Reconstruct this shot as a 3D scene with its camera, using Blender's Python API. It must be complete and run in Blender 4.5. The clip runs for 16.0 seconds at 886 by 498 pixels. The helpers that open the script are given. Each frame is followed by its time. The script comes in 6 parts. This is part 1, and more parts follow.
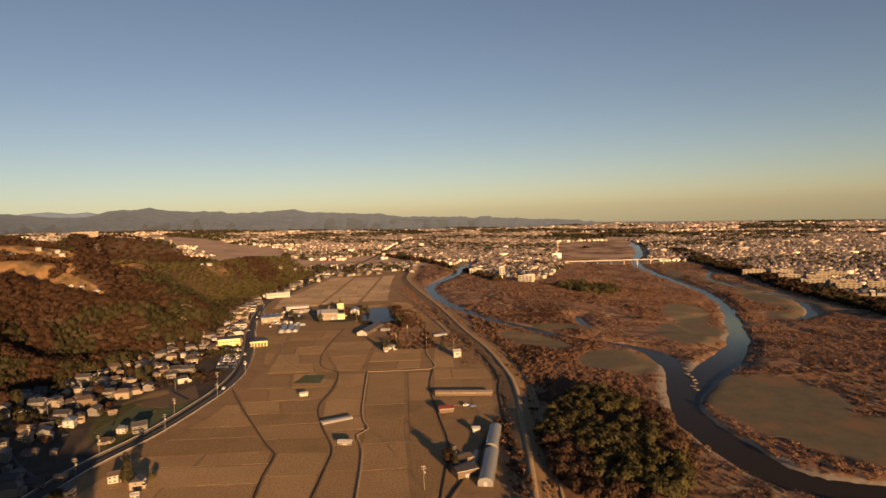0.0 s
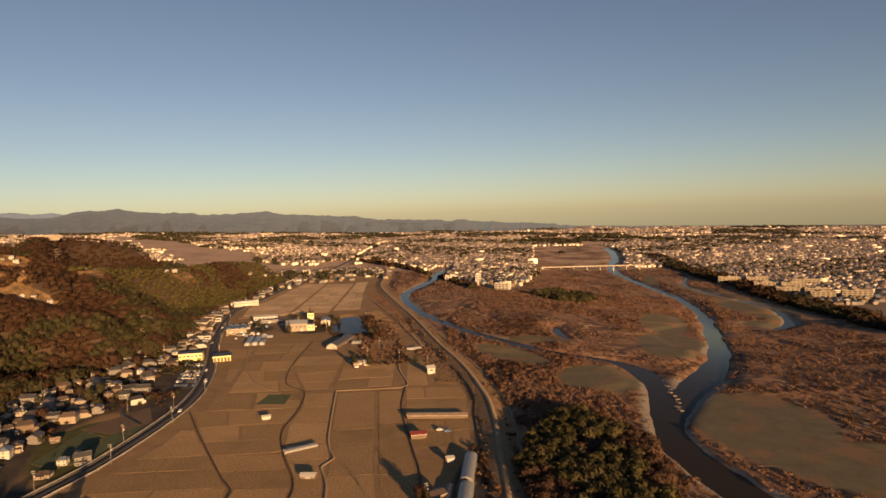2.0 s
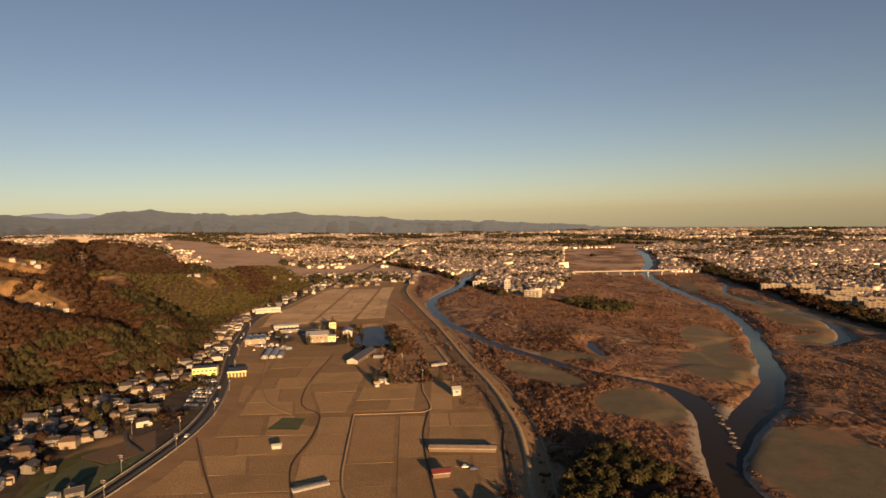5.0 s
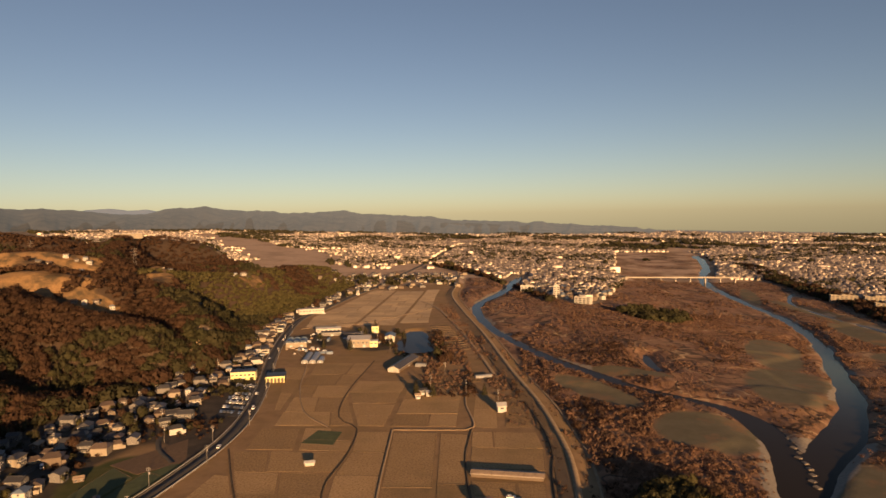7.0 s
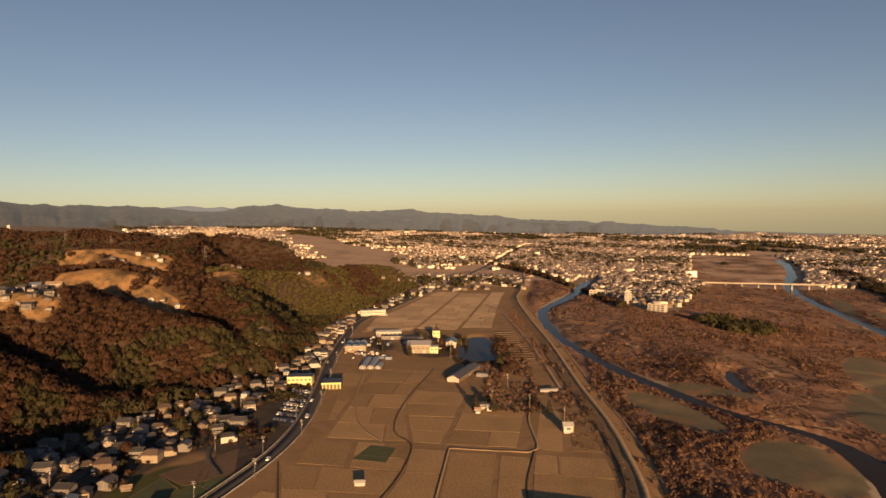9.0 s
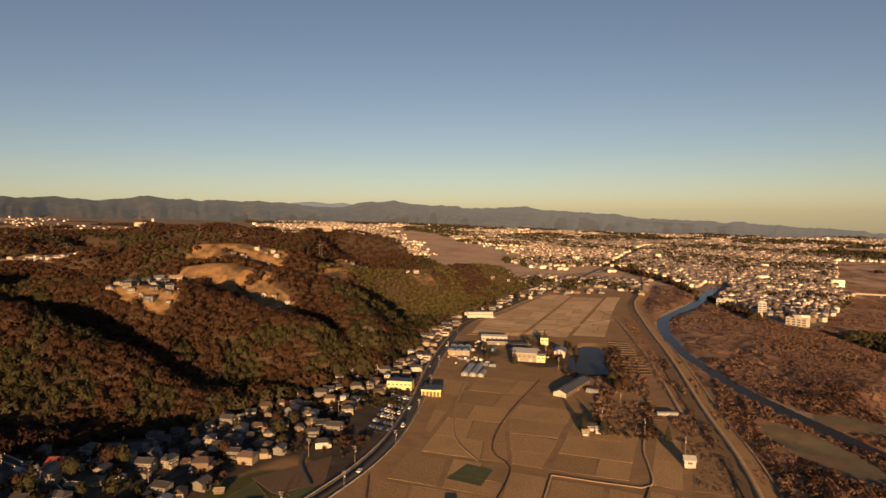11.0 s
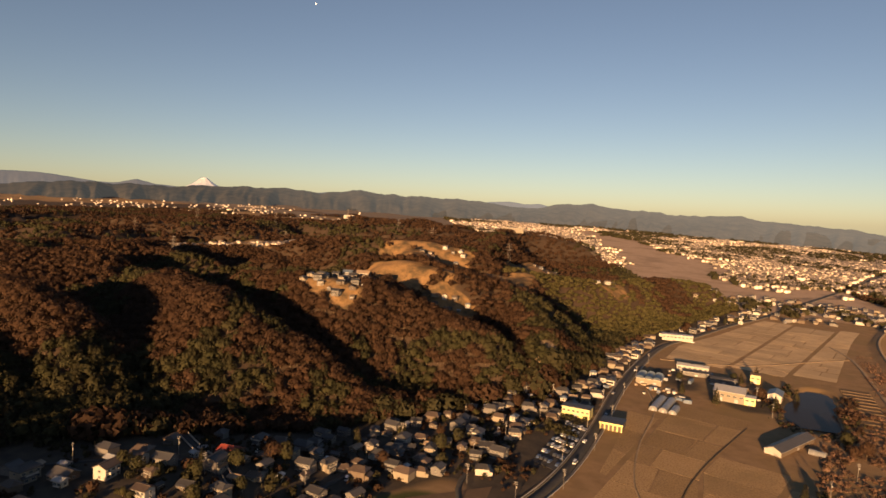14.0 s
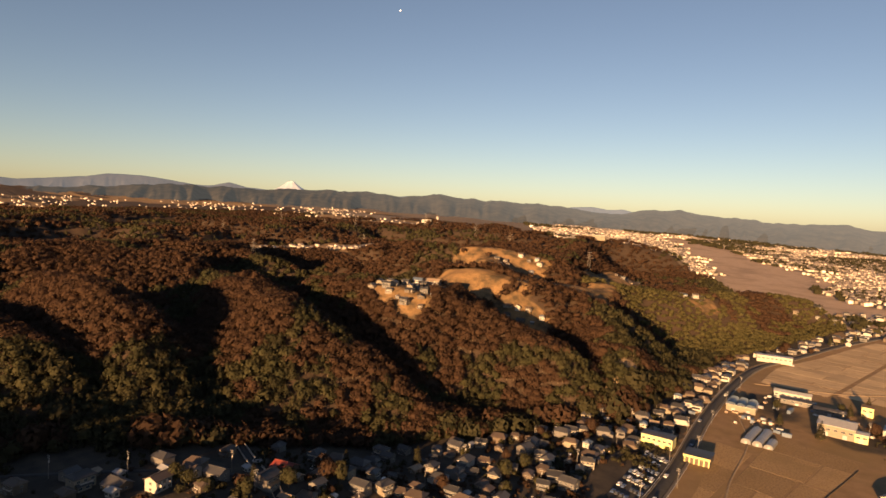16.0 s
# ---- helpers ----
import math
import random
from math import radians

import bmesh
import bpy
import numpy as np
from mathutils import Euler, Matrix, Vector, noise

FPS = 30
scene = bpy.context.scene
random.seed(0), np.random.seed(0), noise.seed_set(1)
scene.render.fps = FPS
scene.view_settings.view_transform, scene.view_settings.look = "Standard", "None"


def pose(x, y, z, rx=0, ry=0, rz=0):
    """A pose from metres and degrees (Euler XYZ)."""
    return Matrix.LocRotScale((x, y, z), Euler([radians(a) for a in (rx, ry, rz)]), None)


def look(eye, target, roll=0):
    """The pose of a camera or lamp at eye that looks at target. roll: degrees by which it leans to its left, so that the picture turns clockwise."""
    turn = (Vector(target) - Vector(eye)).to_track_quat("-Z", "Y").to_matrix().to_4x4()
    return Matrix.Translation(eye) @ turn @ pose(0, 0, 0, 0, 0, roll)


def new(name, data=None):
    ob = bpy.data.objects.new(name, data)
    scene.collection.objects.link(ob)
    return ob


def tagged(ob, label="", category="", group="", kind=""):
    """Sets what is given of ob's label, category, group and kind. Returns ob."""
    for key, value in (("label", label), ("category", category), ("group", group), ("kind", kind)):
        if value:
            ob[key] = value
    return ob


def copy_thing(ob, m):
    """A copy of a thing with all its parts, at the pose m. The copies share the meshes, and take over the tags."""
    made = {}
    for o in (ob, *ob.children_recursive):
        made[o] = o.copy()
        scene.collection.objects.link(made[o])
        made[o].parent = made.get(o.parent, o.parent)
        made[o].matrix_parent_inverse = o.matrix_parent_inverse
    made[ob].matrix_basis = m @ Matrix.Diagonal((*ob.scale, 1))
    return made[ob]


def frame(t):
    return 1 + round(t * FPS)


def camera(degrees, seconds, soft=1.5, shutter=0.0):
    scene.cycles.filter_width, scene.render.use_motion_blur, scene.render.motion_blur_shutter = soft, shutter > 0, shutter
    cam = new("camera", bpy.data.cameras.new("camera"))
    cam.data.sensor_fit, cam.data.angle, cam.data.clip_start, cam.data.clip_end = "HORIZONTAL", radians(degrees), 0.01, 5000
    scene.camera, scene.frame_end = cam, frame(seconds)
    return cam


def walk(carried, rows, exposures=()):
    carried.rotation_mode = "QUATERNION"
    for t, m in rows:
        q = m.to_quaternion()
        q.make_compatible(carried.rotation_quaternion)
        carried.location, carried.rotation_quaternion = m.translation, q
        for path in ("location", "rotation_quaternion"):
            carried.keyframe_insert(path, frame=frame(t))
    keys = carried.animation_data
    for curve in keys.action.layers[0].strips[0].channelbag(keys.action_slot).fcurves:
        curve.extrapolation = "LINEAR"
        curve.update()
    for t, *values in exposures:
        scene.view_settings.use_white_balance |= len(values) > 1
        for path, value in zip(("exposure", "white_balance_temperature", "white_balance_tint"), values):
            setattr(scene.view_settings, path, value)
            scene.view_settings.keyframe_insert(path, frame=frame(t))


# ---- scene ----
cam = camera(71.0, 16.0, soft=1.6)
PATH = [
    (0, (-0.1, 0.0, 120.2), (-0.1, 499.1, 89.7), -2.11),
    (0.5, (0.4, 5.9, 121.6), (-8.7, 504.9, 91.8), -1.90),
    (1, (0.8, 11.8, 123.0), (-4.6, 510.9, 93.7), -1.75),
    (1.5, (1.3, 17.7, 124.5), (11.1, 516.7, 95.1), -1.65),
    (2, (1.8, 23.5, 125.8), (21.3, 522.3, 96.5), -1.74),
    (2.5, (2.2, 29.4, 127.2), (20.5, 528.2, 97.6), -1.89),
    (3, (2.7, 35.3, 128.5), (16.6, 534.3, 99.1), -2.08),
    (5.5, (4.7, 66.2, 133.3), (-9.0, 565.1, 104.6), -1.47),
    (6, (4.7, 72.8, 134.0), (-22.4, 571.2, 105.7), -1.28),
    (6.5, (4.7, 79.5, 134.8), (-31.2, 577.4, 106.5), -1.13),
    (7, (4.7, 86.2, 135.5), (-36.7, 583.7, 107.3), -0.94),
    (7.5, (4.7, 93.1, 136.2), (-47.4, 589.5, 108.0), -0.82),
    (8, (4.6, 99.9, 136.9), (-60.1, 594.9, 108.5), -0.79),
    (8.5, (4.6, 106.9, 137.6), (-69.2, 600.6, 109.0), -0.63),
    (9, (4.5, 113.8, 138.4), (-89.8, 604.0, 109.7), -0.56),
    (11.5, (2.6, 149.5, 142.4), (-204.8, 603.4, 111.2), 0.30),
    (12, (0.9, 155.9, 143.1), (-233.0, 596.7, 111.7), 0.63),
    (12.5, (-0.9, 162.2, 143.7), (-257.0, 590.4, 111.9), 1.12),
    (13, (-2.9, 168.3, 144.4), (-283.9, 580.6, 112.1), 1.54),
    (13.5, (-5.0, 174.3, 145.1), (-308.9, 570.0, 111.6), 2.16),
    (14, (-7.3, 180.1, 145.7), (-322.7, 566.5, 111.9), 2.60),
    (14.5, (-9.7, 185.7, 146.4), (-331.1, 567.1, 112.8), 2.85),
    (15, (-12.1, 191.1, 147.1), (-341.4, 565.9, 113.8), 2.94),
    (15.5, (-14.6, 196.5, 147.8), (-356.9, 559.5, 114.6), 2.92),
    (16, (-17.2, 201.9, 148.5), (-379.7, 544.6, 114.8), 3.13),
]
walk(cam, [(t, look(eye, target, roll)) for t, eye, target, roll in PATH], [(0.0, 1.4, 8900, 24), (9.0, 1.35, 8900, 24), (12.5, 1.31, 8900, 24), (13.5, 1.51, 8900, 24), (15.0, 1.56, 8900, 24), (16.0, 1.76, 8900, 24)])

# world and sun: a low winter sun behind the camera, clear sky
SUN_TO = Vector((0.36, -0.93, math.tan(radians(8.3)))).normalized()
world = bpy.data.worlds.new("sky")
scene.world = world
world.use_nodes = True
wn = world.node_tree
sky = wn.nodes.new("ShaderNodeTexSky")
sky.sky_type = "NISHITA"
sky.sun_disc = False
sky.sun_elevation = math.asin(SUN_TO.z)
sky.sun_rotation = math.atan2(SUN_TO.x, SUN_TO.y)
sky.altitude = 100
sky.air_density, sky.dust_density, sky.ozone_density = 0.75, 0.32, 2.2
wn.links.new(sky.outputs[0], wn.nodes["Background"].inputs[0])
wn.nodes["Background"].inputs[1].default_value = 0.042
sun = new("sun", bpy.data.lights.new("sun", "SUN"))
sun.data.energy, sun.data.angle, sun.data.color = 4.0, radians(0.6), (1.0, 0.68, 0.37)
sun.matrix_world = look(SUN_TO * 100, (0, 0, 0))


# ---------------------------------------------------------------- helpers
def smooth(u):
    u = np.clip(u, 0.0, 1.0)
    return u * u * (3 - 2 * u)


LATTICE = np.random.RandomState(7).rand(256, 256)


def value_noise(x, y):
    xi, yi = np.floor(x).astype(int), np.floor(y).astype(int)
    fx, fy = smooth(x - xi), smooth(y - yi)
    a, b = LATTICE[xi % 256, yi % 256], LATTICE[(xi + 1) % 256, yi % 256]
    c, d = LATTICE[xi % 256, (yi + 1) % 256], LATTICE[(xi + 1) % 256, (yi + 1) % 256]
    return (a * (1 - fx) + b * fx) * (1 - fy) + (c * (1 - fx) + d * fx) * fy


def fbm(x, y, size, octaves=4, seed=0):
    """Fractal noise between about -1 and 1, with features of that size in metres."""
    total, amp, norm = 0.0, 1.0, 0.0
    for k in range(octaves):
        s = 2 ** k / size
        total = total + amp * (value_noise(x * s + 17.3 * k + seed * 31.7, y * s + 9.1 * k + seed * 5.3) * 2 - 1)
        norm += amp
        amp *= 0.5
    return total / norm * 1.5


def curve_points(points, step):
    """Points along a smooth curve through the given ones, about step apart, with all columns interpolated."""
    p = np.array(points, float)
    q = np.vstack([2 * p[0] - p[1], p, 2 * p[-1] - p[-2]])
    out = []
    for i in range(1, len(q) - 2):
        n = max(2, int(np.linalg.norm(q[i + 1, :2] - q[i, :2]) / step))
        t = (np.arange(n) / n)[:, None]
        a, b, c, d = q[i - 1], q[i], q[i + 1], q[i + 2]
        out.append(0.5 * (2 * b + (c - a) * t + (2 * a - 5 * b + 4 * c - d) * t ** 2 + (3 * b - a - 3 * c + d) * t ** 3))
    return np.vstack(out + [p[-1:]])


def line_distance(x, y, line):
    """Distance from each place to a line of points, with the line's further columns at the nearest place."""
    best = np.full(x.shape, 1e9)
    extra = np.zeros(x.shape + (line.shape[1] - 2,))
    for a, b in zip(line[:-1], line[1:]):
        d = b[:2] - a[:2]
        t = np.clip(((x - a[0]) * d[0] + (y - a[1]) * d[1]) / max(d @ d, 1e-9), 0, 1)
        dist = np.hypot(x - a[0] - t * d[0], y - a[1] - t * d[1])
        near = dist < best
        best = np.where(near, dist, best)
        if line.shape[1] > 2:
            value = a[2:] + t[..., None] * (b[2:] - a[2:])
            extra = np.where(near[..., None], value, extra)
    return best, extra


def blob(x, y, cx, cy, rx, ry, turn=0.0, soft=0.35):
    """1 inside an uneven oval, falling to 0 outside it."""
    c, s = math.cos(radians(turn)), math.sin(radians(turn))
    u, v = ((x - cx) * c + (y - cy) * s) / rx, (-(x - cx) * s + (y - cy) * c) / ry
    r = np.hypot(u, v) + 0.22 * fbm(x, y, (rx + ry) * 0.6, 4, 3)
    return smooth((1 + soft - r) / (2 * soft))


# ---------------------------------------------------------------- the lie of the land
AKI = curve_points([(60, 1420, 13), (15, 1149, 13), (-18, 1028, 12), (-20, 930, 11), (2, 814, 11), (32, 726, 11), (57, 665, 12), (83, 620, 12),
                    (110, 575, 11), (136, 550, 10), (160, 528, 12), (172, 492, 16), (166, 440, 18), (152, 392, 18)], 14)
TAMA = curve_points([(700, 2300, 26), (600, 1900, 22), (470, 1510, 19), (434, 1195, 14), (425, 1030, 13), (385, 850, 14), (310, 660, 15), (258, 544, 17),
                     (217, 478, 24), (184, 436, 22), (152, 392, 20), (136, 345, 18), (137, 318, 20), (141, 285, 18), (148, 262, 18), (175, 246, 16), (260, 236, 20), (400, 225, 24), (700, 160, 30)], 14)
SIDE = curve_points([(560, 1300, 5), (507, 1180, 5), (500, 1044, 5), (509, 907, 6), (470, 790, 8), (428, 745, 11)], 14)
POOL = curve_points([(148, 690, 4), (143, 655, 9), (146, 625, 5)], 8)
POND = curve_points([(-88, 802, 12), (-86, 786, 28), (-82, 740, 33), (-74, 704, 32), (-70, 690, 16)], 8)
ROAD = curve_points([(-186, 255), (-181, 300), (-170, 340), (-163, 390), (-160, 440), (-165, 490), (-181, 560), (-212, 670), (-238, 790), (-250, 880), (-243, 960),
                     (-232, 1090), (-215, 1220), (-196, 1500), (-170, 1900), (-150, 2500)], 10)
DIKE = curve_points([(30, 200), (34, 251), (38, 300), (41, 345), (44, 400), (43, 442), (34, 522), (17, 613), (-7, 760), (-42, 945), (-67, 1111), (-66, 1290), (-90, 1600)], 10)
RIDGES = [
    curve_points([(-540, 540, 68), (-440, 560, 74), (-392, 586, 61), (-352, 604, 49), (-312, 606, 39), (-286, 602, 27), (-266, 596, 8)], 20),
    curve_points([(-480, 560, 70), (-462, 590, 74), (-436, 606, 70)], 20),
    curve_points([(-366, 745, 48), (-325, 712, 40), (-296, 680, 32), (-276, 654, 24)], 20),
    curve_points([(-500, 690, 74), (-474, 730, 73), (-462, 790, 68), (-452, 840, 60), (-435, 890, 52)], 20),
    curve_points([(-560, 706, 78), (-440, 712, 76), (-410, 756, 62), (-366, 768, 49), (-322, 762, 32), (-286, 752, 8)], 20),
    curve_points([(-600, 860, 84), (-455, 910, 58), (-392, 1040, 40), (-366, 1180, 38), (-316, 1262, 26), (-276, 1272, 4)], 25),
    curve_points([(-640, 470, 62), (-500, 452, 66), (-440, 438, 66), (-404, 440, 58), (-370, 456, 40), (-346, 466, 25), (-322, 474, 10)], 20),
    curve_points([(-620, 322, 50), (-500, 331, 56), (-450, 334, 46), (-427, 333, 37), (-400, 334, 23), (-374, 336, 6)], 20),
    curve_points([(-600, 226, 38), (-490, 248, 42), (-440, 268, 35), (-412, 274, 25), (-384, 282, 8)], 20),
    # unseen southern ridge, added so that its shadow falls over the village
    curve_points([(-520, 40, 46), (-420, 80, 40), (-330, 110, 36), (-250, 124, 34), (-190, 130, 34), (-140, 128, 30), (-104, 122, 18)], 20),
    curve_points([(-690, 790, 88), (-640, 840, 91), (-590, 880, 90), (-540, 910, 80)], 20),
    curve_points([(-610, 840, 84), (-550, 800, 80), (-500, 740, 76)], 20),
    curve_points([(-640, 1060, 58), (-760, 1290, 66), (-870, 1490, 72), (-800, 1640, 56), (-690, 1760, 12)], 30),
    curve_points([(-1180, 1480, 56), (-1330, 1470, 64), (-1425, 1480, 68), (-1560, 1600, 58)], 30),
]
FOOT_Y = [-900, 0, 60, 175, 215, 261, 323, 400, 460, 505, 533, 558, 590, 612, 645, 690, 717, 774, 829, 919, 1010, 1150, 1250, 1310, 1420, 1650, 1900, 2600, 4900]
FOOT_X = [-90, -80, -66, -80, -335, -366, -338, -320, -304, -290, -281, -275, -266, -257, -257, -262, -262, -276, -280, -282, -276, -264, -264, -330, -480, -640, -1020, -1900, -4200]


VALE = np.array([(-1190.0, 250.0), (-1170.0, 480.0), (-1130.0, 700.0), (-1060.0, 900.0), (-1010.0, 1010.0)])


def base_height(x, y):
    near = -26 * smooth((x - 100) / 350) * smooth((y - 250) / 550) + 20 * smooth((-215 - x) / 60) * smooth((450 - y) / 150)
    r, az = np.hypot(x, y - 100), np.degrees(np.arctan2(-x, y - 100))
    far = np.interp(az, [-180, -60, -36, -20, -6, 10, 17, 25, 35, 55, 80, 180], [-30, -45, -40, -20, -4, 26, 50, 76, 92, 122, 122, 40])
    w = np.clip((r - 900) / 3600, 0, 1.1)
    return near * (1 - w) + far * w


def hill_inside(x, y):
    """Metres inside the foot of the hills."""
    return np.interp(y, FOOT_Y, FOOT_X) - x


def hill_height(x, y):
    d = hill_inside(x, y)
    r = np.hypot(x, y - 100)
    az = np.degrees(np.arctan2(-x, y - 100))
    # a dissected upland: rounded wooded crests between narrow valleys
    crest = np.clip(1.05 - np.abs(fbm(x * 0.9 + 0.35 * y, y * 1.1 - 0.2 * x, 230, 3, 2)) * 1.7, 0, 1)
    level = 28 + 41 * smooth(crest) + 20 * smooth((r - 1350) / 450) * smooth((50 - az) / 12) + 5 * smooth((r - 1500) / 500)
    vale = smooth((150 - line_distance(x, y, VALE)[0]) / 90)
    level = level * (1 - vale) + (46 + 12 * smooth((y - 500) / 500)) * vale
    near = base_height(x, y)
    upland = np.maximum(level - near, 4) * (1 - smooth((r - 2250) / 500)) + 10 * smooth((r - 2250) / 500) * (0.5 + 0.5 * crest)
    top = np.clip(upland, 0, 120) * smooth((d - 205) / 330)
    best = np.where(d > 0, top, 0)
    for line in RIDGES:
        dist, z = line_distance(x, y, line)
        bump = z[..., 0] - np.maximum(dist - 10, 0) * (0.66 + 0.12 * fbm(x, y, 60, 2, 9)) - 0.0016 * np.minimum(dist, 60) ** 2
        soft = 5.0
        best = np.where(bump > best - 40, np.logaddexp(best / soft, np.clip(bump, -200, 400) / soft) * soft, best)
    best = best + np.where(d > 30, 3.0 * fbm(x, y, 45, 3, 4), 0)
    return np.maximum(best, 0) * smooth((d + 12) / 26)


def water_depth(x, y):
    """How far inside the water's edge each place lies, in metres (negative outside)."""
    out = np.full(x.shape, -1e3)
    for line, wob in ((AKI, 2.0), (TAMA, 2.5), (SIDE, 3.0), (POOL, 1.0), (POND, 3.0)):
        near = (x > line[:, 0].min() - 90) & (x < line[:, 0].max() + 90) & (y > line[:, 1].min() - 90) & (y < line[:, 1].max() + 90)
        if near.any():
            dist, w = line_distance(x[near], y[near], line)
            out[near] = np.maximum(out[near], w[..., 0] / 2 + wob * fbm(x[near], y[near], 40, 3, 6) - dist)
    return out


def height(x, y):
    x, y = np.asarray(x, float), np.asarray(y, float)
    shape = x.shape
    x, y = np.atleast_1d(x).ravel(), np.atleast_1d(y).ravel()
    z = base_height(x, y) + hill_height(x, y)
    wet = water_depth(x, y)
    z = z - 2.6 * smooth((wet + 5) / 8)
    dist, _ = line_distance(x, y, DIKE)
    z = z + 2.4 * smooth((8.5 - dist) / 5.5)
    # old river terraces: low winding scarps over the flats
    flat = smooth((x - np.interp(y, DIKE[:, 1], DIKE[:, 0]) - 16) / 10) * smooth((-8 - wet) / 6) * smooth((y - 400) / 40) * smooth((1450 - y) / 100) * smooth((560 - x) / 60)
    z = z + flat * (1.5 * smooth(fbm(x, y * 0.7, 150, 3, 40) / 0.09 + 0.5) + 0.9 * smooth(fbm(x * 0.8, y, 70, 2, 41) / 0.10 + 0.5))
    return z.reshape(shape)


def ground_z(x, y):
    return float(height(np.array([x]), np.array([y]))[0])


# ---------------------------------------------------------------- materials
def material(name, build):
    m = bpy.data.materials.new(name)
    m.use_nodes = True
    build(m.node_tree, m.node_tree.nodes["Principled BSDF"])
    return m


def node(tree, kind, **inputs):
    n = tree.nodes.new("ShaderNode" + kind)
    for key, value in inputs.items():
        slot = int(key[1:]) if key[0] == "i" and key[1:].isdigit() else key
        if isinstance(value, bpy.types.NodeSocket):
            tree.links.new(value, n.inputs[slot])
        else:
            n.inputs[slot].default_value = value
    return n


def position(tree):
    return tree.nodes.new("ShaderNodeNewGeometry").outputs["Position"]


def noise_of(tree, scale, detail=4.0, rough=0.6, vector=None):
    n = node(tree, "TexNoise", Scale=scale, Detail=detail, Roughness=rough)
    tree.links.new(vector or position(tree), n.inputs["Vector"])
    return n.outputs[0]


def ramp(tree, value, low, high):
    n = node(tree, "MapRange", i0=value, i1=low, i2=high)
    return n.outputs[0]


def mixed(tree, factor, a, b):
    n = tree.nodes.new("ShaderNodeMix")
    n.data_type = "RGBA"
    for slot, value in ((0, factor), (6, a), (7, b)):
        if isinstance(value, bpy.types.NodeSocket):
            tree.links.new(value, n.inputs[slot])
        elif slot == 0:
            n.inputs[slot].default_value = value
        else:
            n.inputs[slot].default_value = (*value[:3], 1)
    return n.outputs[2]


def plain(name, color, rough=0.7, metal=0.0, vary=0.25, scale=0.6, bump=0.0, random_by=None, second=None, spread=0.35):
    """A surface with grain at two scales, and a tint of its own for each object or island."""
    def build(tree, bsdf):
        dark = [c * (1 - vary) for c in color]
        light = [min(1, c * (1 + vary * 0.7)) for c in color]
        grain = noise_of(tree, scale, 5)
        col = mixed(tree, ramp(tree, grain, 0.3, 0.7), dark, light)
        stain = noise_of(tree, scale * 0.13, 3)
        col = mixed(tree, ramp(tree, stain, 0.45, 0.75), col, second or [c * (1 - vary * 0.8) for c in color])
        if random_by:
            source = tree.nodes.new("ShaderNodeObjectInfo").outputs["Random"] if random_by == "object" else tree.nodes.new("ShaderNodeNewGeometry").outputs["Random Per Island"]
            hsv = tree.nodes.new("ShaderNodeHueSaturation")
            tree.links.new(ramp_to(tree, source, 1 - spread, 1 + spread), hsv.inputs["Value"])
            tree.links.new(col, hsv.inputs["Color"])
            col = hsv.outputs[0]
        tree.links.new(col, bsdf.inputs["Base Color"])
        bsdf.inputs["Roughness"].default_value = rough
        bsdf.inputs["Metallic"].default_value = metal
        if bump:
            b = node(tree, "Bump", Strength=0.6, Distance=bump, Height=grain)
            tree.links.new(b.outputs[0], bsdf.inputs["Normal"])
    return material(name, build)


def ramp_to(tree, value, low, high):
    n = node(tree, "MapRange", i0=value, i3=low, i4=high)
    return n.outputs[0]


def attribute(tree, name):
    n = tree.nodes.new("ShaderNodeAttribute")
    n.attribute_name = name
    return n.outputs["Fac"]


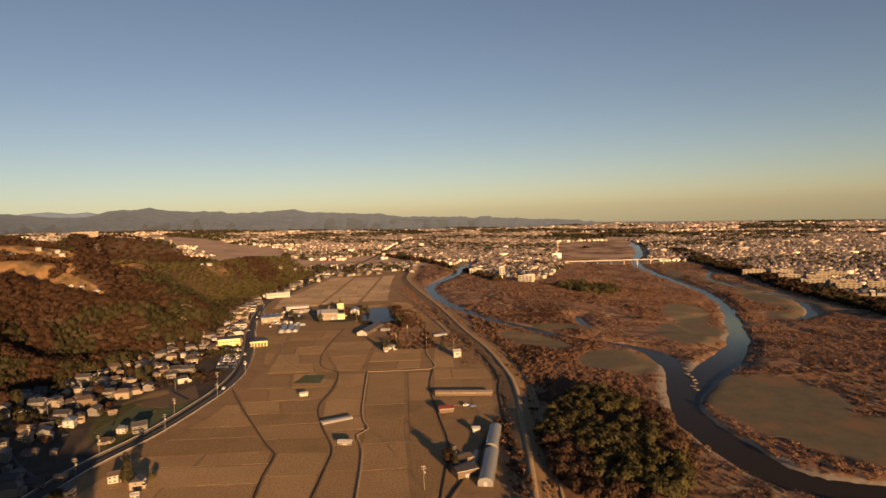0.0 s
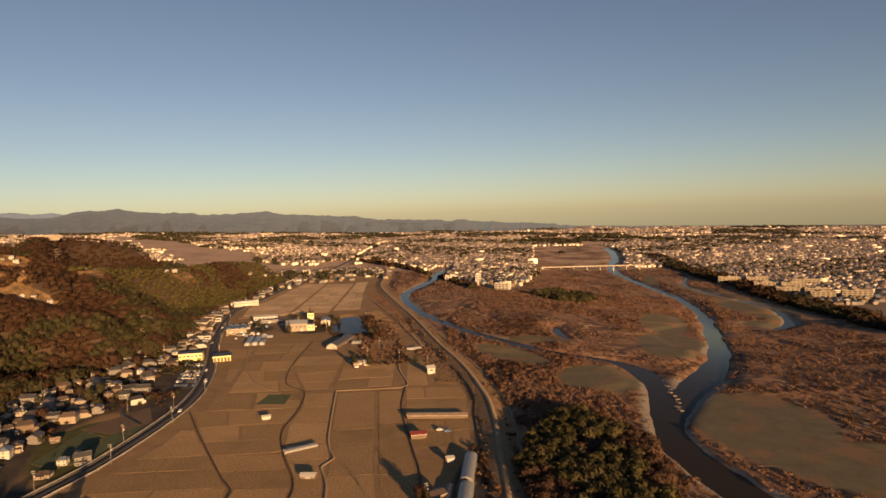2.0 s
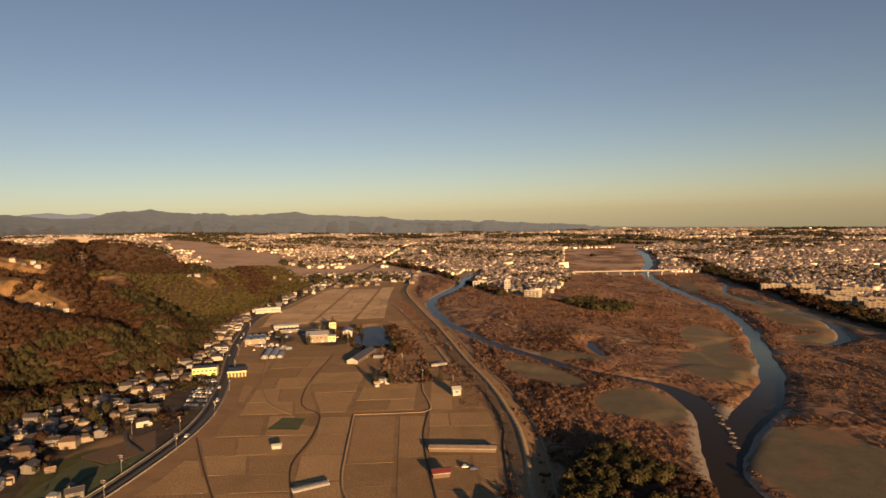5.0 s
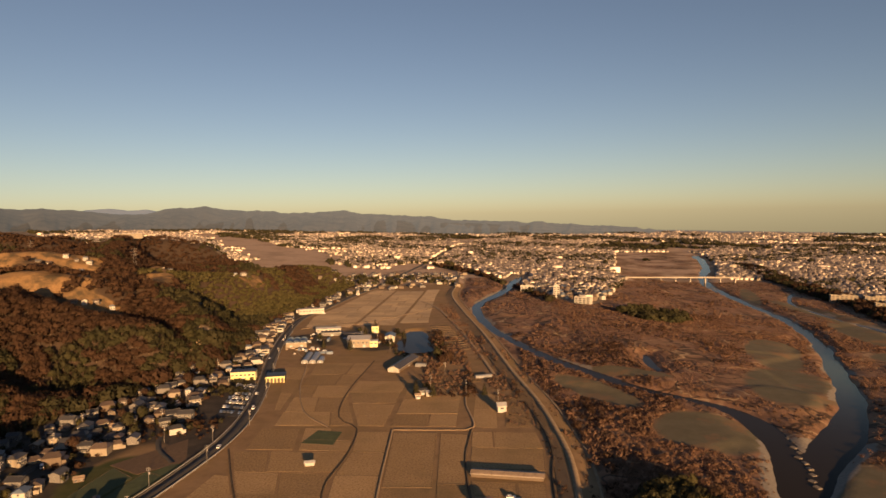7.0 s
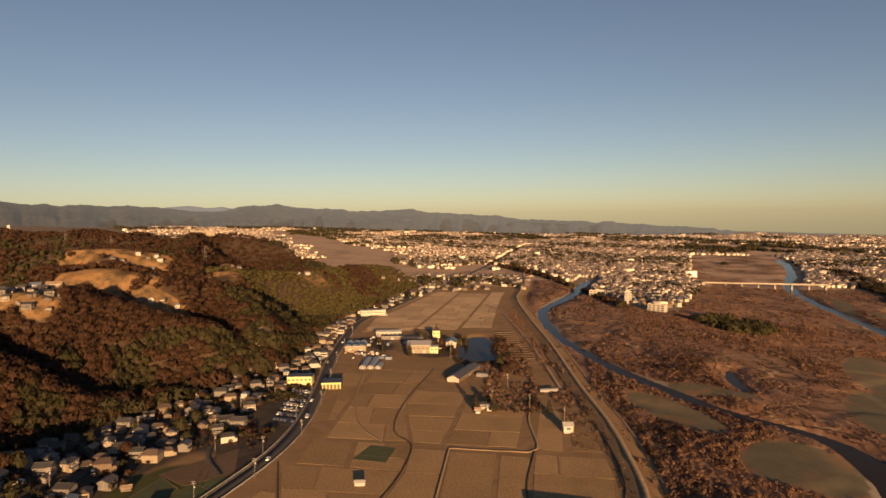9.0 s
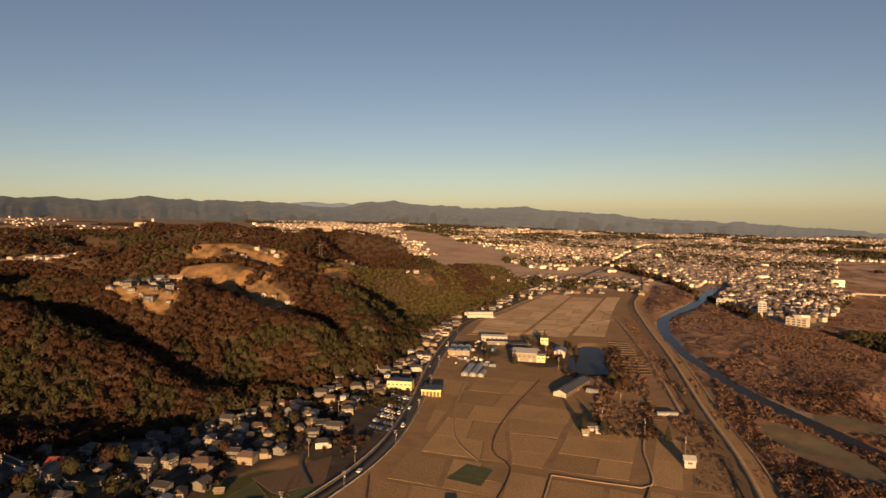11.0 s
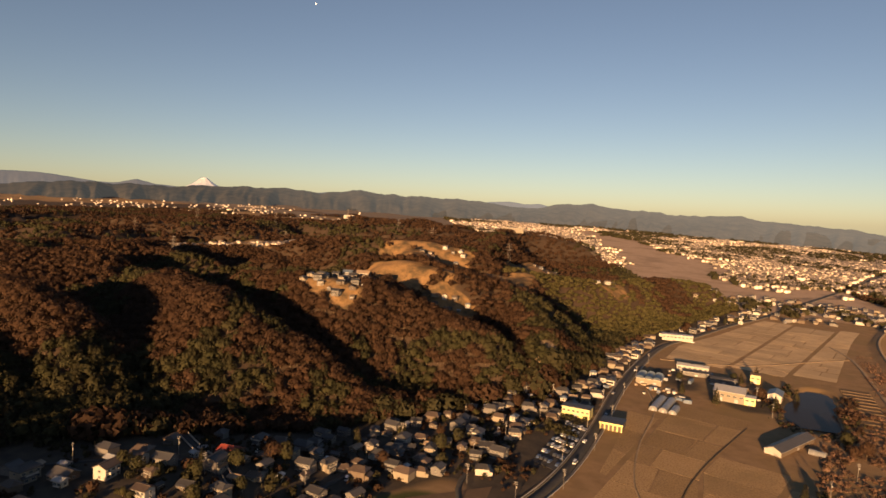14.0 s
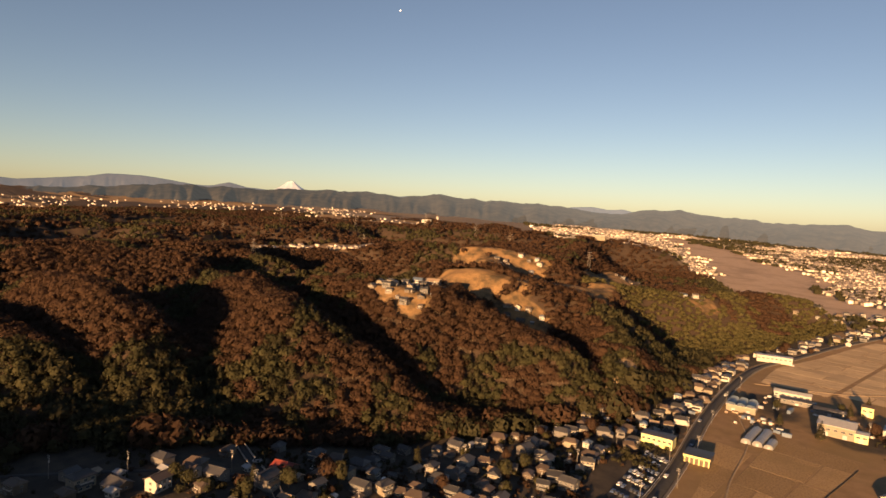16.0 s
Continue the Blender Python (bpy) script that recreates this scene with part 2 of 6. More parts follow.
def ground_build(tree, bsdf):
    big, mid, fine = noise_of(tree, 0.012, 5), noise_of(tree, 0.09, 5), noise_of(tree, 0.7, 4)
    straw = mixed(tree, ramp(tree, mid, 0.3, 0.7), (0.21, 0.132, 0.072), (0.31, 0.20, 0.112))
    straw = mixed(tree, ramp(tree, big, 0.45, 0.7), straw, (0.22, 0.15, 0.075))
    reed = mixed(tree, ramp(tree, mid, 0.32, 0.68), (0.175, 0.096, 0.061), (0.31, 0.175, 0.112))
    reed = mixed(tree, ramp(tree, big, 0.5, 0.72), reed, (0.27, 0.175, 0.105))
    reed = mixed(tree, ramp(tree, fine, 0.55, 0.75), reed, (0.095, 0.056, 0.038))
    lay = tree.nodes.new("ShaderNodeMapping")
    tree.links.new(position(tree), lay.inputs["Vector"])
    lay.inputs["Rotation"].default_value = (0, 0, radians(17))
    lay.inputs["Scale"].default_value = (0.10, 0.014, 0.05)
    streak = noise_of(tree, 1.0, 5, 0.65, lay.outputs[0])
    reed = mixed(tree, ramp(tree, streak, 0.54, 0.70), reed, (0.08, 0.05, 0.034))
    reed = mixed(tree, ramp(tree, streak, 0.42, 0.30), reed, (0.30, 0.195, 0.115))
    reed = mixed(tree, ramp(tree, noise_of(tree, 0.02, 4), 0.56, 0.64), reed, (0.105, 0.062, 0.046))
    # old channels and trails wind over the flats as thin dark and pale lines
    for size, dark, wide in ((0.008, (0.085, 0.055, 0.038), 0.014), (0.014, (0.36, 0.25, 0.155), 0.010), (0.021, (0.06, 0.04, 0.03), 0.016)):
        off = node(tree, "Math", i0=noise_of(tree, size, 3, 0.45), i1=0.5)
        off.operation = "SUBTRACT"
        away = node(tree, "Math", i0=off.outputs[0])
        away.operation = "ABSOLUTE"
        reed = mixed(tree, ramp(tree, away.outputs[0], wide, wide * 0.35), reed, dark)
    gravel = mixed(tree, ramp(tree, mid, 0.3, 0.7), (0.105, 0.094, 0.062), (0.150, 0.132, 0.090))
    gravel = mixed(tree, ramp(tree, noise_of(tree, 0.03, 5), 0.52, 0.62), gravel, (0.20, 0.125, 0.075))
    gravel = mixed(tree, ramp(tree, fine, 0.5, 0.8), gravel, (0.115, 0.097, 0.066))
    litter = mixed(tree, ramp(tree, mid, 0.3, 0.7), (0.050, 0.034, 0.026), (0.078, 0.052, 0.038))
    litter = mixed(tree, ramp(tree, fine, 0.45, 0.7), litter, (0.046, 0.034, 0.022))
    street = mixed(tree, ramp(tree, fine, 0.3, 0.7), (0.13, 0.105, 0.082), (0.25, 0.195, 0.15))
    green = mixed(tree, ramp(tree, mid, 0.3, 0.7), (0.045, 0.06, 0.02), (0.09, 0.085, 0.035))
    grass = mixed(tree, ramp(tree, fine, 0.3, 0.7), (0.19, 0.112, 0.056), (0.30, 0.182, 0.092))
    grass = mixed(tree, ramp(tree, noise_of(tree, 0.06, 5), 0.42, 0.62), grass, (0.075, 0.055, 0.034))
    plain_land = mixed(tree, ramp(tree, mid, 0.3, 0.7), (0.40, 0.28, 0.195), (0.50, 0.36, 0.26))
    plain_land = mixed(tree, ramp(tree, big, 0.48, 0.66), plain_land, (0.31, 0.22, 0.155))
    # yard ground near black: part of the village's shade is put into its colour
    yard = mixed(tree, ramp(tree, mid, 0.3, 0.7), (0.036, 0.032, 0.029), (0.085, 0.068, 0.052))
    rock = mixed(tree, ramp(tree, fine, 0.35, 0.65), (0.12, 0.085, 0.055), (0.36, 0.27, 0.18))
    silt = mixed(tree, ramp(tree, fine, 0.3, 0.7), (0.19, 0.168, 0.14), (0.27, 0.24, 0.205))
    wobble = node(tree, "Math", i0=mid, i1=-0.5).outputs[0]
    col = straw
    for name, other in (("open", plain_land), ("scrub", reed), ("gravel", gravel), ("forest", litter), ("built", street), ("yard", yard), ("green", green), ("grass", grass), ("rock", rock), ("silt", silt)):
        add = node(tree, "Math", i0=wobble, i1=0.5)
        add.operation = "MULTIPLY"
        total = node(tree, "Math", i0=attribute(tree, name), i1=add.outputs[0])
        col = mixed(tree, ramp(tree, total.outputs[0], 0.3, 0.62), col, other)
    tree.links.new(col, bsdf.inputs["Base Color"])
    bsdf.inputs["Roughness"].default_value = 0.95
    bsdf.inputs["Specular IOR Level"].default_value = 0.15
    b = node(tree, "Bump", Strength=0.4, Distance=0.45, Height=fine)
    tree.links.new(b.outputs[0], bsdf.inputs["Normal"])


def water_build(tree, bsdf):
    bsdf.inputs["Base Color"].default_value = (0.030, 0.025, 0.020, 1)
    bsdf.inputs["Roughness"].default_value = 0.12
    bsdf.inputs["Specular IOR Level"].default_value = 0.5
    bsdf.inputs["IOR"].default_value = 1.07
    bsdf.inputs["Specular Tint"].default_value = (1.0, 0.84, 0.76, 1)
    b = node(tree, "Bump", Strength=0.10, Distance=0.10, Height=noise_of(tree, 0.7, 4))
    tree.links.new(b.outputs[0], bsdf.inputs["Normal"])


def field_build(tree, bsdf):
    rnd = tree.nodes.new("ShaderNodeObjectInfo").outputs["Random"]
    wave = node(tree, "TexWave", Scale=0.16, Distortion=1.5, Detail=2.0)
    wave.inputs["Detail Scale"].default_value = 0.6
    tree.links.new(position(tree), wave.inputs["Vector"])
    mid, fine = noise_of(tree, 0.05, 5), noise_of(tree, 0.9, 4)
    col = mixed(tree, ramp(tree, mid, 0.3, 0.7), (0.37, 0.245, 0.128), (0.44, 0.295, 0.158))
    col = mixed(tree, ramp(tree, fine, 0.44, 0.68), col, (0.235, 0.15, 0.08))
    n = node(tree, "Math", i0=wave.outputs[1], i1=0.07)
    n.operation = "MULTIPLY"
    col = mixed(tree, n.outputs[0], col, (0.225, 0.142, 0.075))
    col = mixed(tree, ramp(tree, noise_of(tree, 0.018, 4), 0.55, 0.75), col, (0.245, 0.172, 0.09))
    hsv = tree.nodes.new("ShaderNodeHueSaturation")
    tree.links.new(ramp_to(tree, rnd, 0.74, 1.12), hsv.inputs["Value"])
    tree.links.new(col, hsv.inputs["Color"])
    tree.links.new(hsv.outputs[0], bsdf.inputs["Base Color"])
    bsdf.inputs["Roughness"].default_value = 0.95
    bsdf.inputs["Specular IOR Level"].default_value = 0.1
    b = node(tree, "Bump", Strength=0.8, Distance=0.4, Height=fine)
    tree.links.new(b.outputs[0], bsdf.inputs["Normal"])


def leaf_build(low, high, third):
    def build(tree, bsdf):
        isl = tree.nodes.new("ShaderNodeNewGeometry").outputs["Random Per Island"]
        col = mixed(tree, attribute(tree, "tone"), low, high)
        hsv = tree.nodes.new("ShaderNodeHueSaturation")
        tree.links.new(ramp_to(tree, isl, 0.9, 1.1), hsv.inputs["Value"])
        tree.links.new(col, hsv.inputs["Color"])
        col = hsv.outputs[0]
        patch = node(tree, "Math", i0=ramp(tree, noise_of(tree, 0.035, 3), 0.48, 0.66), i1=0.6)
        patch.operation = "MULTIPLY"
        col = mixed(tree, patch.outputs[0], col, third)
        tree.links.new(col, bsdf.inputs["Base Color"])
        bsdf.inputs["Roughness"].default_value = 0.8
        bsdf.inputs["Specular IOR Level"].default_value = 0.12
        thin = tree.nodes.new("ShaderNodeBsdfTranslucent")
        tree.links.new(col, thin.inputs["Color"])
        both = node(tree, "MixShader", i0=0.4, i1=bsdf.outputs[0], i2=thin.outputs[0])
        tree.links.new(both.outputs[0], tree.nodes["Material Output"].inputs["Surface"])
    return build


def backdrop_glow_build(a, b, glow, clear=None):
    """Far land with its haze painted on as glow: thicker to the north than to the west."""
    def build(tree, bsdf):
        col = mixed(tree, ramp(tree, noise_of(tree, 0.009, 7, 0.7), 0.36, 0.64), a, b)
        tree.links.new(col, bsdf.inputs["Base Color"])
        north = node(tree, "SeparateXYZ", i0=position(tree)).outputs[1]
        haze = mixed(tree, ramp(tree, north, 2300, 4400), clear or glow, glow)
        tree.links.new(haze, bsdf.inputs["Emission Color"])
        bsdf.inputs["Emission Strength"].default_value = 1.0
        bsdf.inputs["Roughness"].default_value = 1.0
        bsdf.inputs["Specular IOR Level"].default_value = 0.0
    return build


M = {
    "ground": material("ground_cover", ground_build),
    "water": material("river_water", water_build),
    "field": material("fallow_paddy", field_build),
    # lighter copy for the far plots: hazy low light put into the colour
    "pale_field": plain("haze_paled_stubble", (0.46, 0.32, 0.18), 0.95, vary=0.22, scale=0.06, random_by="object", spread=0.16),
    "evergreen": material("evergreen_leaves", leaf_build((0.044, 0.044, 0.022), (0.066, 0.060, 0.030), (0.058, 0.050, 0.028))),
    "cedar": material("cedar_needles", leaf_build((0.036, 0.035, 0.019), (0.054, 0.049, 0.026), (0.048, 0.042, 0.024))),
    "bamboo": material("bamboo_leaves", leaf_build((0.072, 0.066, 0.028), (0.098, 0.086, 0.040), (0.088, 0.074, 0.035))),
    "bare": material("bare_twigs", leaf_build((0.052, 0.030, 0.020), (0.076, 0.043, 0.028), (0.064, 0.038, 0.025))),
    "russet": material("russet_twigs", leaf_build((0.075, 0.046, 0.032), (0.115, 0.070, 0.046), (0.092, 0.058, 0.038))),
    "reed": material("dry_reeds", leaf_build((0.145, 0.086, 0.060), (0.215, 0.126, 0.088), (0.175, 0.110, 0.077))),
    "bark": plain("bark", (0.10, 0.07, 0.045), 0.9),
    "asphalt": plain("asphalt", (0.040, 0.038, 0.037), 0.85, vary=0.3, scale=0.3),
    "dirt": plain("dirt_track", (0.27, 0.19, 0.115), 0.95, vary=0.25, scale=0.3),
    "soil": plain("dark_soil", (0.085, 0.055, 0.03), 0.95, vary=0.4, scale=0.5),
    "bund": plain("earth_bund", (0.15, 0.10, 0.056), 0.95, vary=0.4, scale=0.15),
    "old_concrete": plain("old_concrete", (0.15, 0.128, 0.106), 0.9, vary=0.3, scale=0.4),
    "concrete": plain("concrete", (0.36, 0.32, 0.27), 0.8, vary=0.2, scale=0.4),
    "white": plain("white_plaster", (0.38, 0.36, 0.32), 0.75, vary=0.1, scale=0.5),
    "cream": plain("cream_render", (0.23, 0.195, 0.15), 0.8, vary=0.12, scale=0.5),
    "yellow": plain("pale_yellow_siding", (0.62, 0.56, 0.26), 0.6, vary=0.08, scale=0.5),
    "brown_wall": plain("brown_boards", (0.115, 0.085, 0.062), 0.8, vary=0.2, scale=0.8),
    "grey_wall": plain("grey_siding", (0.13, 0.122, 0.115), 0.7, vary=0.12, scale=0.5),
    "roof_grey": plain("grey_roof_tiles", (0.050, 0.049, 0.051), 0.5, vary=0.25, scale=1.2, bump=0.05, random_by="object", spread=0.3),
    "roof_blue": plain("blue_roof_tiles", (0.10, 0.135, 0.18), 0.45, vary=0.2, scale=1.2, bump=0.05),
    "roof_brown": plain("brown_roof_tiles", (0.080, 0.058, 0.046), 0.55, vary=0.25, scale=1.2, bump=0.05, random_by="object", spread=0.3),
    "roof_red": plain("red_metal_roof", (0.20, 0.040, 0.030), 0.5, vary=0.2, scale=0.8),
    "metal": plain("pale_metal_sheet", (0.36, 0.36, 0.36), 0.45, metal=0.2, vary=0.15, scale=0.5),
    "rust": plain("rusty_sheet", (0.30, 0.22, 0.155), 0.7, vary=0.35, scale=0.4),
    "film": plain("greenhouse_film", (0.18, 0.185, 0.19), 0.35, vary=0.12, scale=0.6),
    "rail": plain("galvanised_rail", (0.42, 0.40, 0.37), 0.5, metal=0.3, vary=0.1),
    "pole": plain("pole_concrete", (0.17, 0.155, 0.14), 0.8),
    "town_wall": plain("town_walls", (0.57, 0.49, 0.41), 0.7, vary=0.12, scale=0.2, random_by="island", spread=0.7),
    "town_roof": plain("town_roofs", (0.20, 0.165, 0.140), 0.6, vary=0.25, scale=0.2, random_by="island", spread=0.7),
    # far land and snow glow by emission as painted haze; the moon glows too
    "mountain_near": material("wooded_mountain", backdrop_glow_build((0.018, 0.017, 0.014), (0.050, 0.043, 0.032), (0.060, 0.065, 0.063), (0.017, 0.021, 0.023))),
    "foothill": material("wooded_foothill", backdrop_glow_build((0.020, 0.018, 0.014), (0.055, 0.045, 0.034), (0.050, 0.052, 0.048), (0.013, 0.015, 0.015))),
    "mountain_far": material("far_mountain", backdrop_glow_build((0.03, 0.03, 0.03), (0.045, 0.045, 0.045), (0.066, 0.084, 0.098), (0.030, 0.042, 0.055))),
    "snow": material("snow_field", backdrop_glow_build((0.25, 0.27, 0.30), (0.36, 0.37, 0.39), (0.05, 0.06, 0.07))),
    "moon": material("moon_face", backdrop_glow_build((0.8, 0.8, 0.8), (0.9, 0.9, 0.9), (0.3, 0.3, 0.3))),
}


def glass_build(tree, bsdf):
    bsdf.inputs["Base Color"].default_value = (0.05, 0.06, 0.07, 1)
    bsdf.inputs["Roughness"].default_value = 0.08


M["glass"] = material("window_glass", glass_build)


# ---------------------------------------------------------------- mesh helpers
def mesh_of(name, verts, faces, mat=None, shade=False):
    me = bpy.data.meshes.new(name)
    me.from_pydata([tuple(v) for v in verts], [], [tuple(f) for f in faces])
    if mat:
        me.materials.append(mat)
    if shade:
        me.polygons.foreach_set("use_smooth", [True] * len(me.polygons))
    me.update()
    return me


def big_mesh(name, verts, faces, mat, shade=False):
    """A mesh from arrays: verts (n, 3) and faces (m, 3) or (m, 4)."""
    verts, faces = np.asarray(verts, np.float32), np.asarray(faces, np.int32)
    me = bpy.data.meshes.new(name)
    n, k = faces.shape
    me.vertices.add(len(verts))
    me.vertices.foreach_set("co", verts.ravel())
    me.loops.add(n * k)
    me.loops.foreach_set("vertex_index", faces.ravel())
    me.polygons.add(n)
    me.polygons.foreach_set("loop_start", np.arange(n, dtype=np.int32) * k)
    if shade:
        me.polygons.foreach_set("use_smooth", np.ones(n, bool))
    me.materials.append(mat)
    me.update(calc_edges=True)
    return me


def part(name, bm, mat, parent=None, label=""):
    """Links a bmesh (or a ready mesh) as one mesh object under a thing."""
    if isinstance(bm, bmesh.types.BMesh):
        me = bpy.data.meshes.new(name)
        bm.to_mesh(me)
        bm.free()
        me.materials.append(mat)
    else:
        me = bm
    ob = new(name, me)
    ob.parent = parent
    return tagged(ob, label) if label else ob


def box(bm, x0, x1, y0, y1, z0, z1):
    v = [bm.verts.new(p) for p in ((x0, y0, z0), (x1, y0, z0), (x1, y1, z0), (x0, y1, z0), (x0, y0, z1), (x1, y0, z1), (x1, y1, z1), (x0, y1, z1))]
    for f in ((3, 2, 1, 0), (4, 5, 6, 7), (0, 1, 5, 4), (1, 2, 6, 5), (2, 3, 7, 6), (3, 0, 4, 7)):
        bm.faces.new([v[i] for i in f])
    return bm


def boxes(*list_of):
    bm = bmesh.new()
    for b in list_of:
        box(bm, *b)
    return bm


def ribbon(line, width, lift, mat, name, thick=0.0, side=0.0):
    """A strip that follows the ground along a line; side shifts it to the right of the way."""
    p = line[:, :2]
    d = np.gradient(p, axis=0)
    d /= np.linalg.norm(d, axis=1)[:, None]
    nrm = np.stack([d[:, 1], -d[:, 0]], 1)
    c = p + nrm * side
    l, r = c - nrm * width / 2, c + nrm * width / 2
    zc = height(c[:, 0], c[:, 1]) + lift
    zl, zr = np.maximum(height(l[:, 0], l[:, 1]) + 0.1, zc), np.maximum(height(r[:, 0], r[:, 1]) + 0.1, zc)
    zt = np.maximum(zl, zr)
    n = len(p)
    v = np.vstack([np.c_[l, zt], np.c_[r, zt], np.c_[l, zt - thick - 0.6], np.c_[r, zt - thick - 0.6]])
    i = np.arange(n - 1)
    f = np.vstack([np.c_[i, i + n, i + n + 1, i + 1], np.c_[i + 2 * n, i, i + 1, i + 1 + 2 * n], np.c_[i + n, i + 3 * n, i + 3 * n + 1, i + n + 1]])
    return big_mesh(name, v, f, mat)


# ---------------------------------------------------------------- ground
def spaced(low, fine0, fine1, high, step, growth):
    mid = list(np.arange(fine0, fine1, step))
    right, s = [fine1], step
    while right[-1] < high:
        s *= growth
        right.append(right[-1] + s)
    left, s = [], step
    while not left or left[-1] > low:
        s *= growth
        left.append((left[-1] if left else fine0) - s)
    return np.array(left[::-1] + mid + right)


gx = spaced(-4700, -540, 450, 4700, 4.6, 1.04)
gy = spaced(-1200, 235, 1060, 4800, 4.6, 1.04)
X, Y = np.meshgrid(gx, gy)
Z = height(X, Y)
far_r = np.hypot(X, Y - 100)
keep = far_r < 4780


def cover(x, y):
    """Land cover: how much of each kind there is at each place."""
    inside = hill_inside(x, y)
    wob = fbm(x, y, 60, 3, 5)
    r = np.hypot(x, y - 100)
    dike_x = np.interp(y, DIKE[:, 1], DIKE[:, 0])
    river = smooth((x - dike_x - 8) / 10) * smooth((1420 - y + 0.25 * x) / 120)
    east = np.interp(y, [-900, 300, 600, 800, 1000, 1200, 1500, 2000, 3000], [900, 720, 560, 570, 580, 620, 640, 720, 900])
    river = river * smooth((east - x + 30 * wob) / 30)
    west_town = smooth((y - np.interp(x, [-200, -137, -29, 59, 100, 144, 258, 420, 900], [1900, 1700, 1480, 1180, 1040, 960, 1200, 1600, 2100]) + 25 * wob) / 30) 
    edge = np.interp(y, [900, 1046, 1169, 1471, 1584, 2000, 2560, 3000], [105, 172, 211, 300, 282, 360, 466, 900])
    west_town = west_town * smooth((edge - x + 6 * wob) / 14)
    flat = smooth((x - edge) / 14) * smooth((TAMA_X(y) + 40 - x) / 30) * smooth((2500 - y) / 80) * smooth((y - 1100) / 100)
    river = np.maximum(river * (1 - west_town), flat * (0.5 + 0.35 * wob))
    gravel = np.maximum.reduce([blob(x, y, 132, 470, 30, 34, -25), blob(x, y, 235, 590, 34, 70, -25), blob(x, y, 290, 740, 26, 80, -20), blob(x, y, 196, 372, 34, 56, -20), blob(x, y, 222, 292, 56, 34, -20),
                                blob(x, y, 75, 560, 16, 50, 30), blob(x, y, 110, 612, 40, 10, -30), blob(x, y, 470, 880, 26, 120, 0), blob(x, y, 500, 1010, 24, 190, 4), blob(x, y, 436, 770, 40, 24, 30), blob(x, y, 470, 1260, 16, 120, -16)])
    wet = water_depth(x, y)
    silt = smooth((wet + 4.5 + 4 * fbm(x, y, 50, 2, 9)) / 3.0) * (fbm(x, y, 90, 2, 8) > -0.25) * (np.hypot(x - 145, y - 655) > 60)
    forest_gap = smooth((line_distance(x, y, VALE)[0] - 58 - 34 * wob) / 14)
    bald_edge = 0.9 + 0.6 * fbm(x, y, 26, 3, 31)
    forest = smooth((inside + 8 + 5 * wob) / 8) * (1 - 0.75 * smooth((r - 2350 + 200 * wob) / 300) * smooth((fbm(x, y, 330, 3, 33) - 0.02) / 0.12))
    bald = np.maximum.reduce([blob(x, y, -442, 556, 32, 24, -20), blob(x, y, -420, 546, 18, 14), blob(x, y, -478, 690, 54, 30, 20), blob(x, y, -456, 762, 28, 74, 4), blob(x, y, -436, 852, 24, 60, 12), blob(x, y, -604, 850, 92, 50, -35),
                              blob(x, y, -528, 800, 36, 44, 20), blob(x, y, -546, 864, 34, 28), blob(x, y, -400, 684, 30, 16, 25), blob(x, y, -616, 1236, 34, 160, 4), blob(x, y, -392, 1030, 32, 24), blob(x, y, -590, 1146, 24, 70, 30), blob(x, y, -274, 664, 10, 14), blob(x, y, -455, 600, 24, 20), blob(x, y, -322, 351, 26, 9, 14)])
    bald = np.clip(bald * bald_edge * 1.4, 0, 1)
    built = np.maximum(smooth((r - 1450 + 150 * wob) / 200) * (inside < 20), west_town)
    built = np.maximum(built, smooth((x - east + 20 * wob) / 40) * smooth((y - 500) / 300))
    built = built * (1 - flat)
    built = built * (1 - 0.75 * smooth((fbm(x, y, 420, 3, 12) - 0.3) / 0.3) * smooth((r - 1900) / 400))
    terrace = line_distance(x, y, np.array([(-430.0, 1400.0), (-600.0, 1880.0), (-1075.0, 2670.0), (-1400.0, 3100.0)]))[0]
    built = built * smooth((terrace - 90 - 60 * wob) / 50)
    road_x = np.interp(y, ROAD[:, 1], ROAD[:, 0])
    # yards from road to hill foot and round the works, with shade painted in
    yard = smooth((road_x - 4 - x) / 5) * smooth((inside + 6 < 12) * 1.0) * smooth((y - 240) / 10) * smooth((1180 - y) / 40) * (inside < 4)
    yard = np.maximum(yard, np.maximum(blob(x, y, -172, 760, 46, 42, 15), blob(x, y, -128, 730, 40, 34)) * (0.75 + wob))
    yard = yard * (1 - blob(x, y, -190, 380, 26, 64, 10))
    away = smooth((r - 1120) / 120) * (inside < 0) * (1 - river) * (1 - built)
    plots = blob(x, y, -190, 372, 26, 46, 10)
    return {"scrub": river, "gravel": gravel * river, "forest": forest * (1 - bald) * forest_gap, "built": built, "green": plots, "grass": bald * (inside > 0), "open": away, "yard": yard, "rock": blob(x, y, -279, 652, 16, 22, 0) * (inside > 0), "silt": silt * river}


def TAMA_X(y):
    return np.interp(y, [236, 392, 478, 544, 660, 850, 1030, 1195, 1510, 1900, 2300], [260, 152, 217, 258, 310, 385, 425, 434, 470, 600, 700])


ids = -np.ones(X.shape, int)
ids[keep] = np.arange(keep.sum())
quads = np.stack([ids[:-1, :-1], ids[:-1, 1:], ids[1:, 1:], ids[1:, :-1]], -1).reshape(-1, 4)
quads = quads[(quads >= 0).all(1)]
ground_mesh = big_mesh("ground", np.c_[X[keep], Y[keep], Z[keep]], quads, M["ground"], True)
for key, value in cover(X[keep], Y[keep]).items():
    layer = ground_mesh.attributes.new(key, "FLOAT", "POINT")
    layer.data.foreach_set("value", np.asarray(value, np.float32))
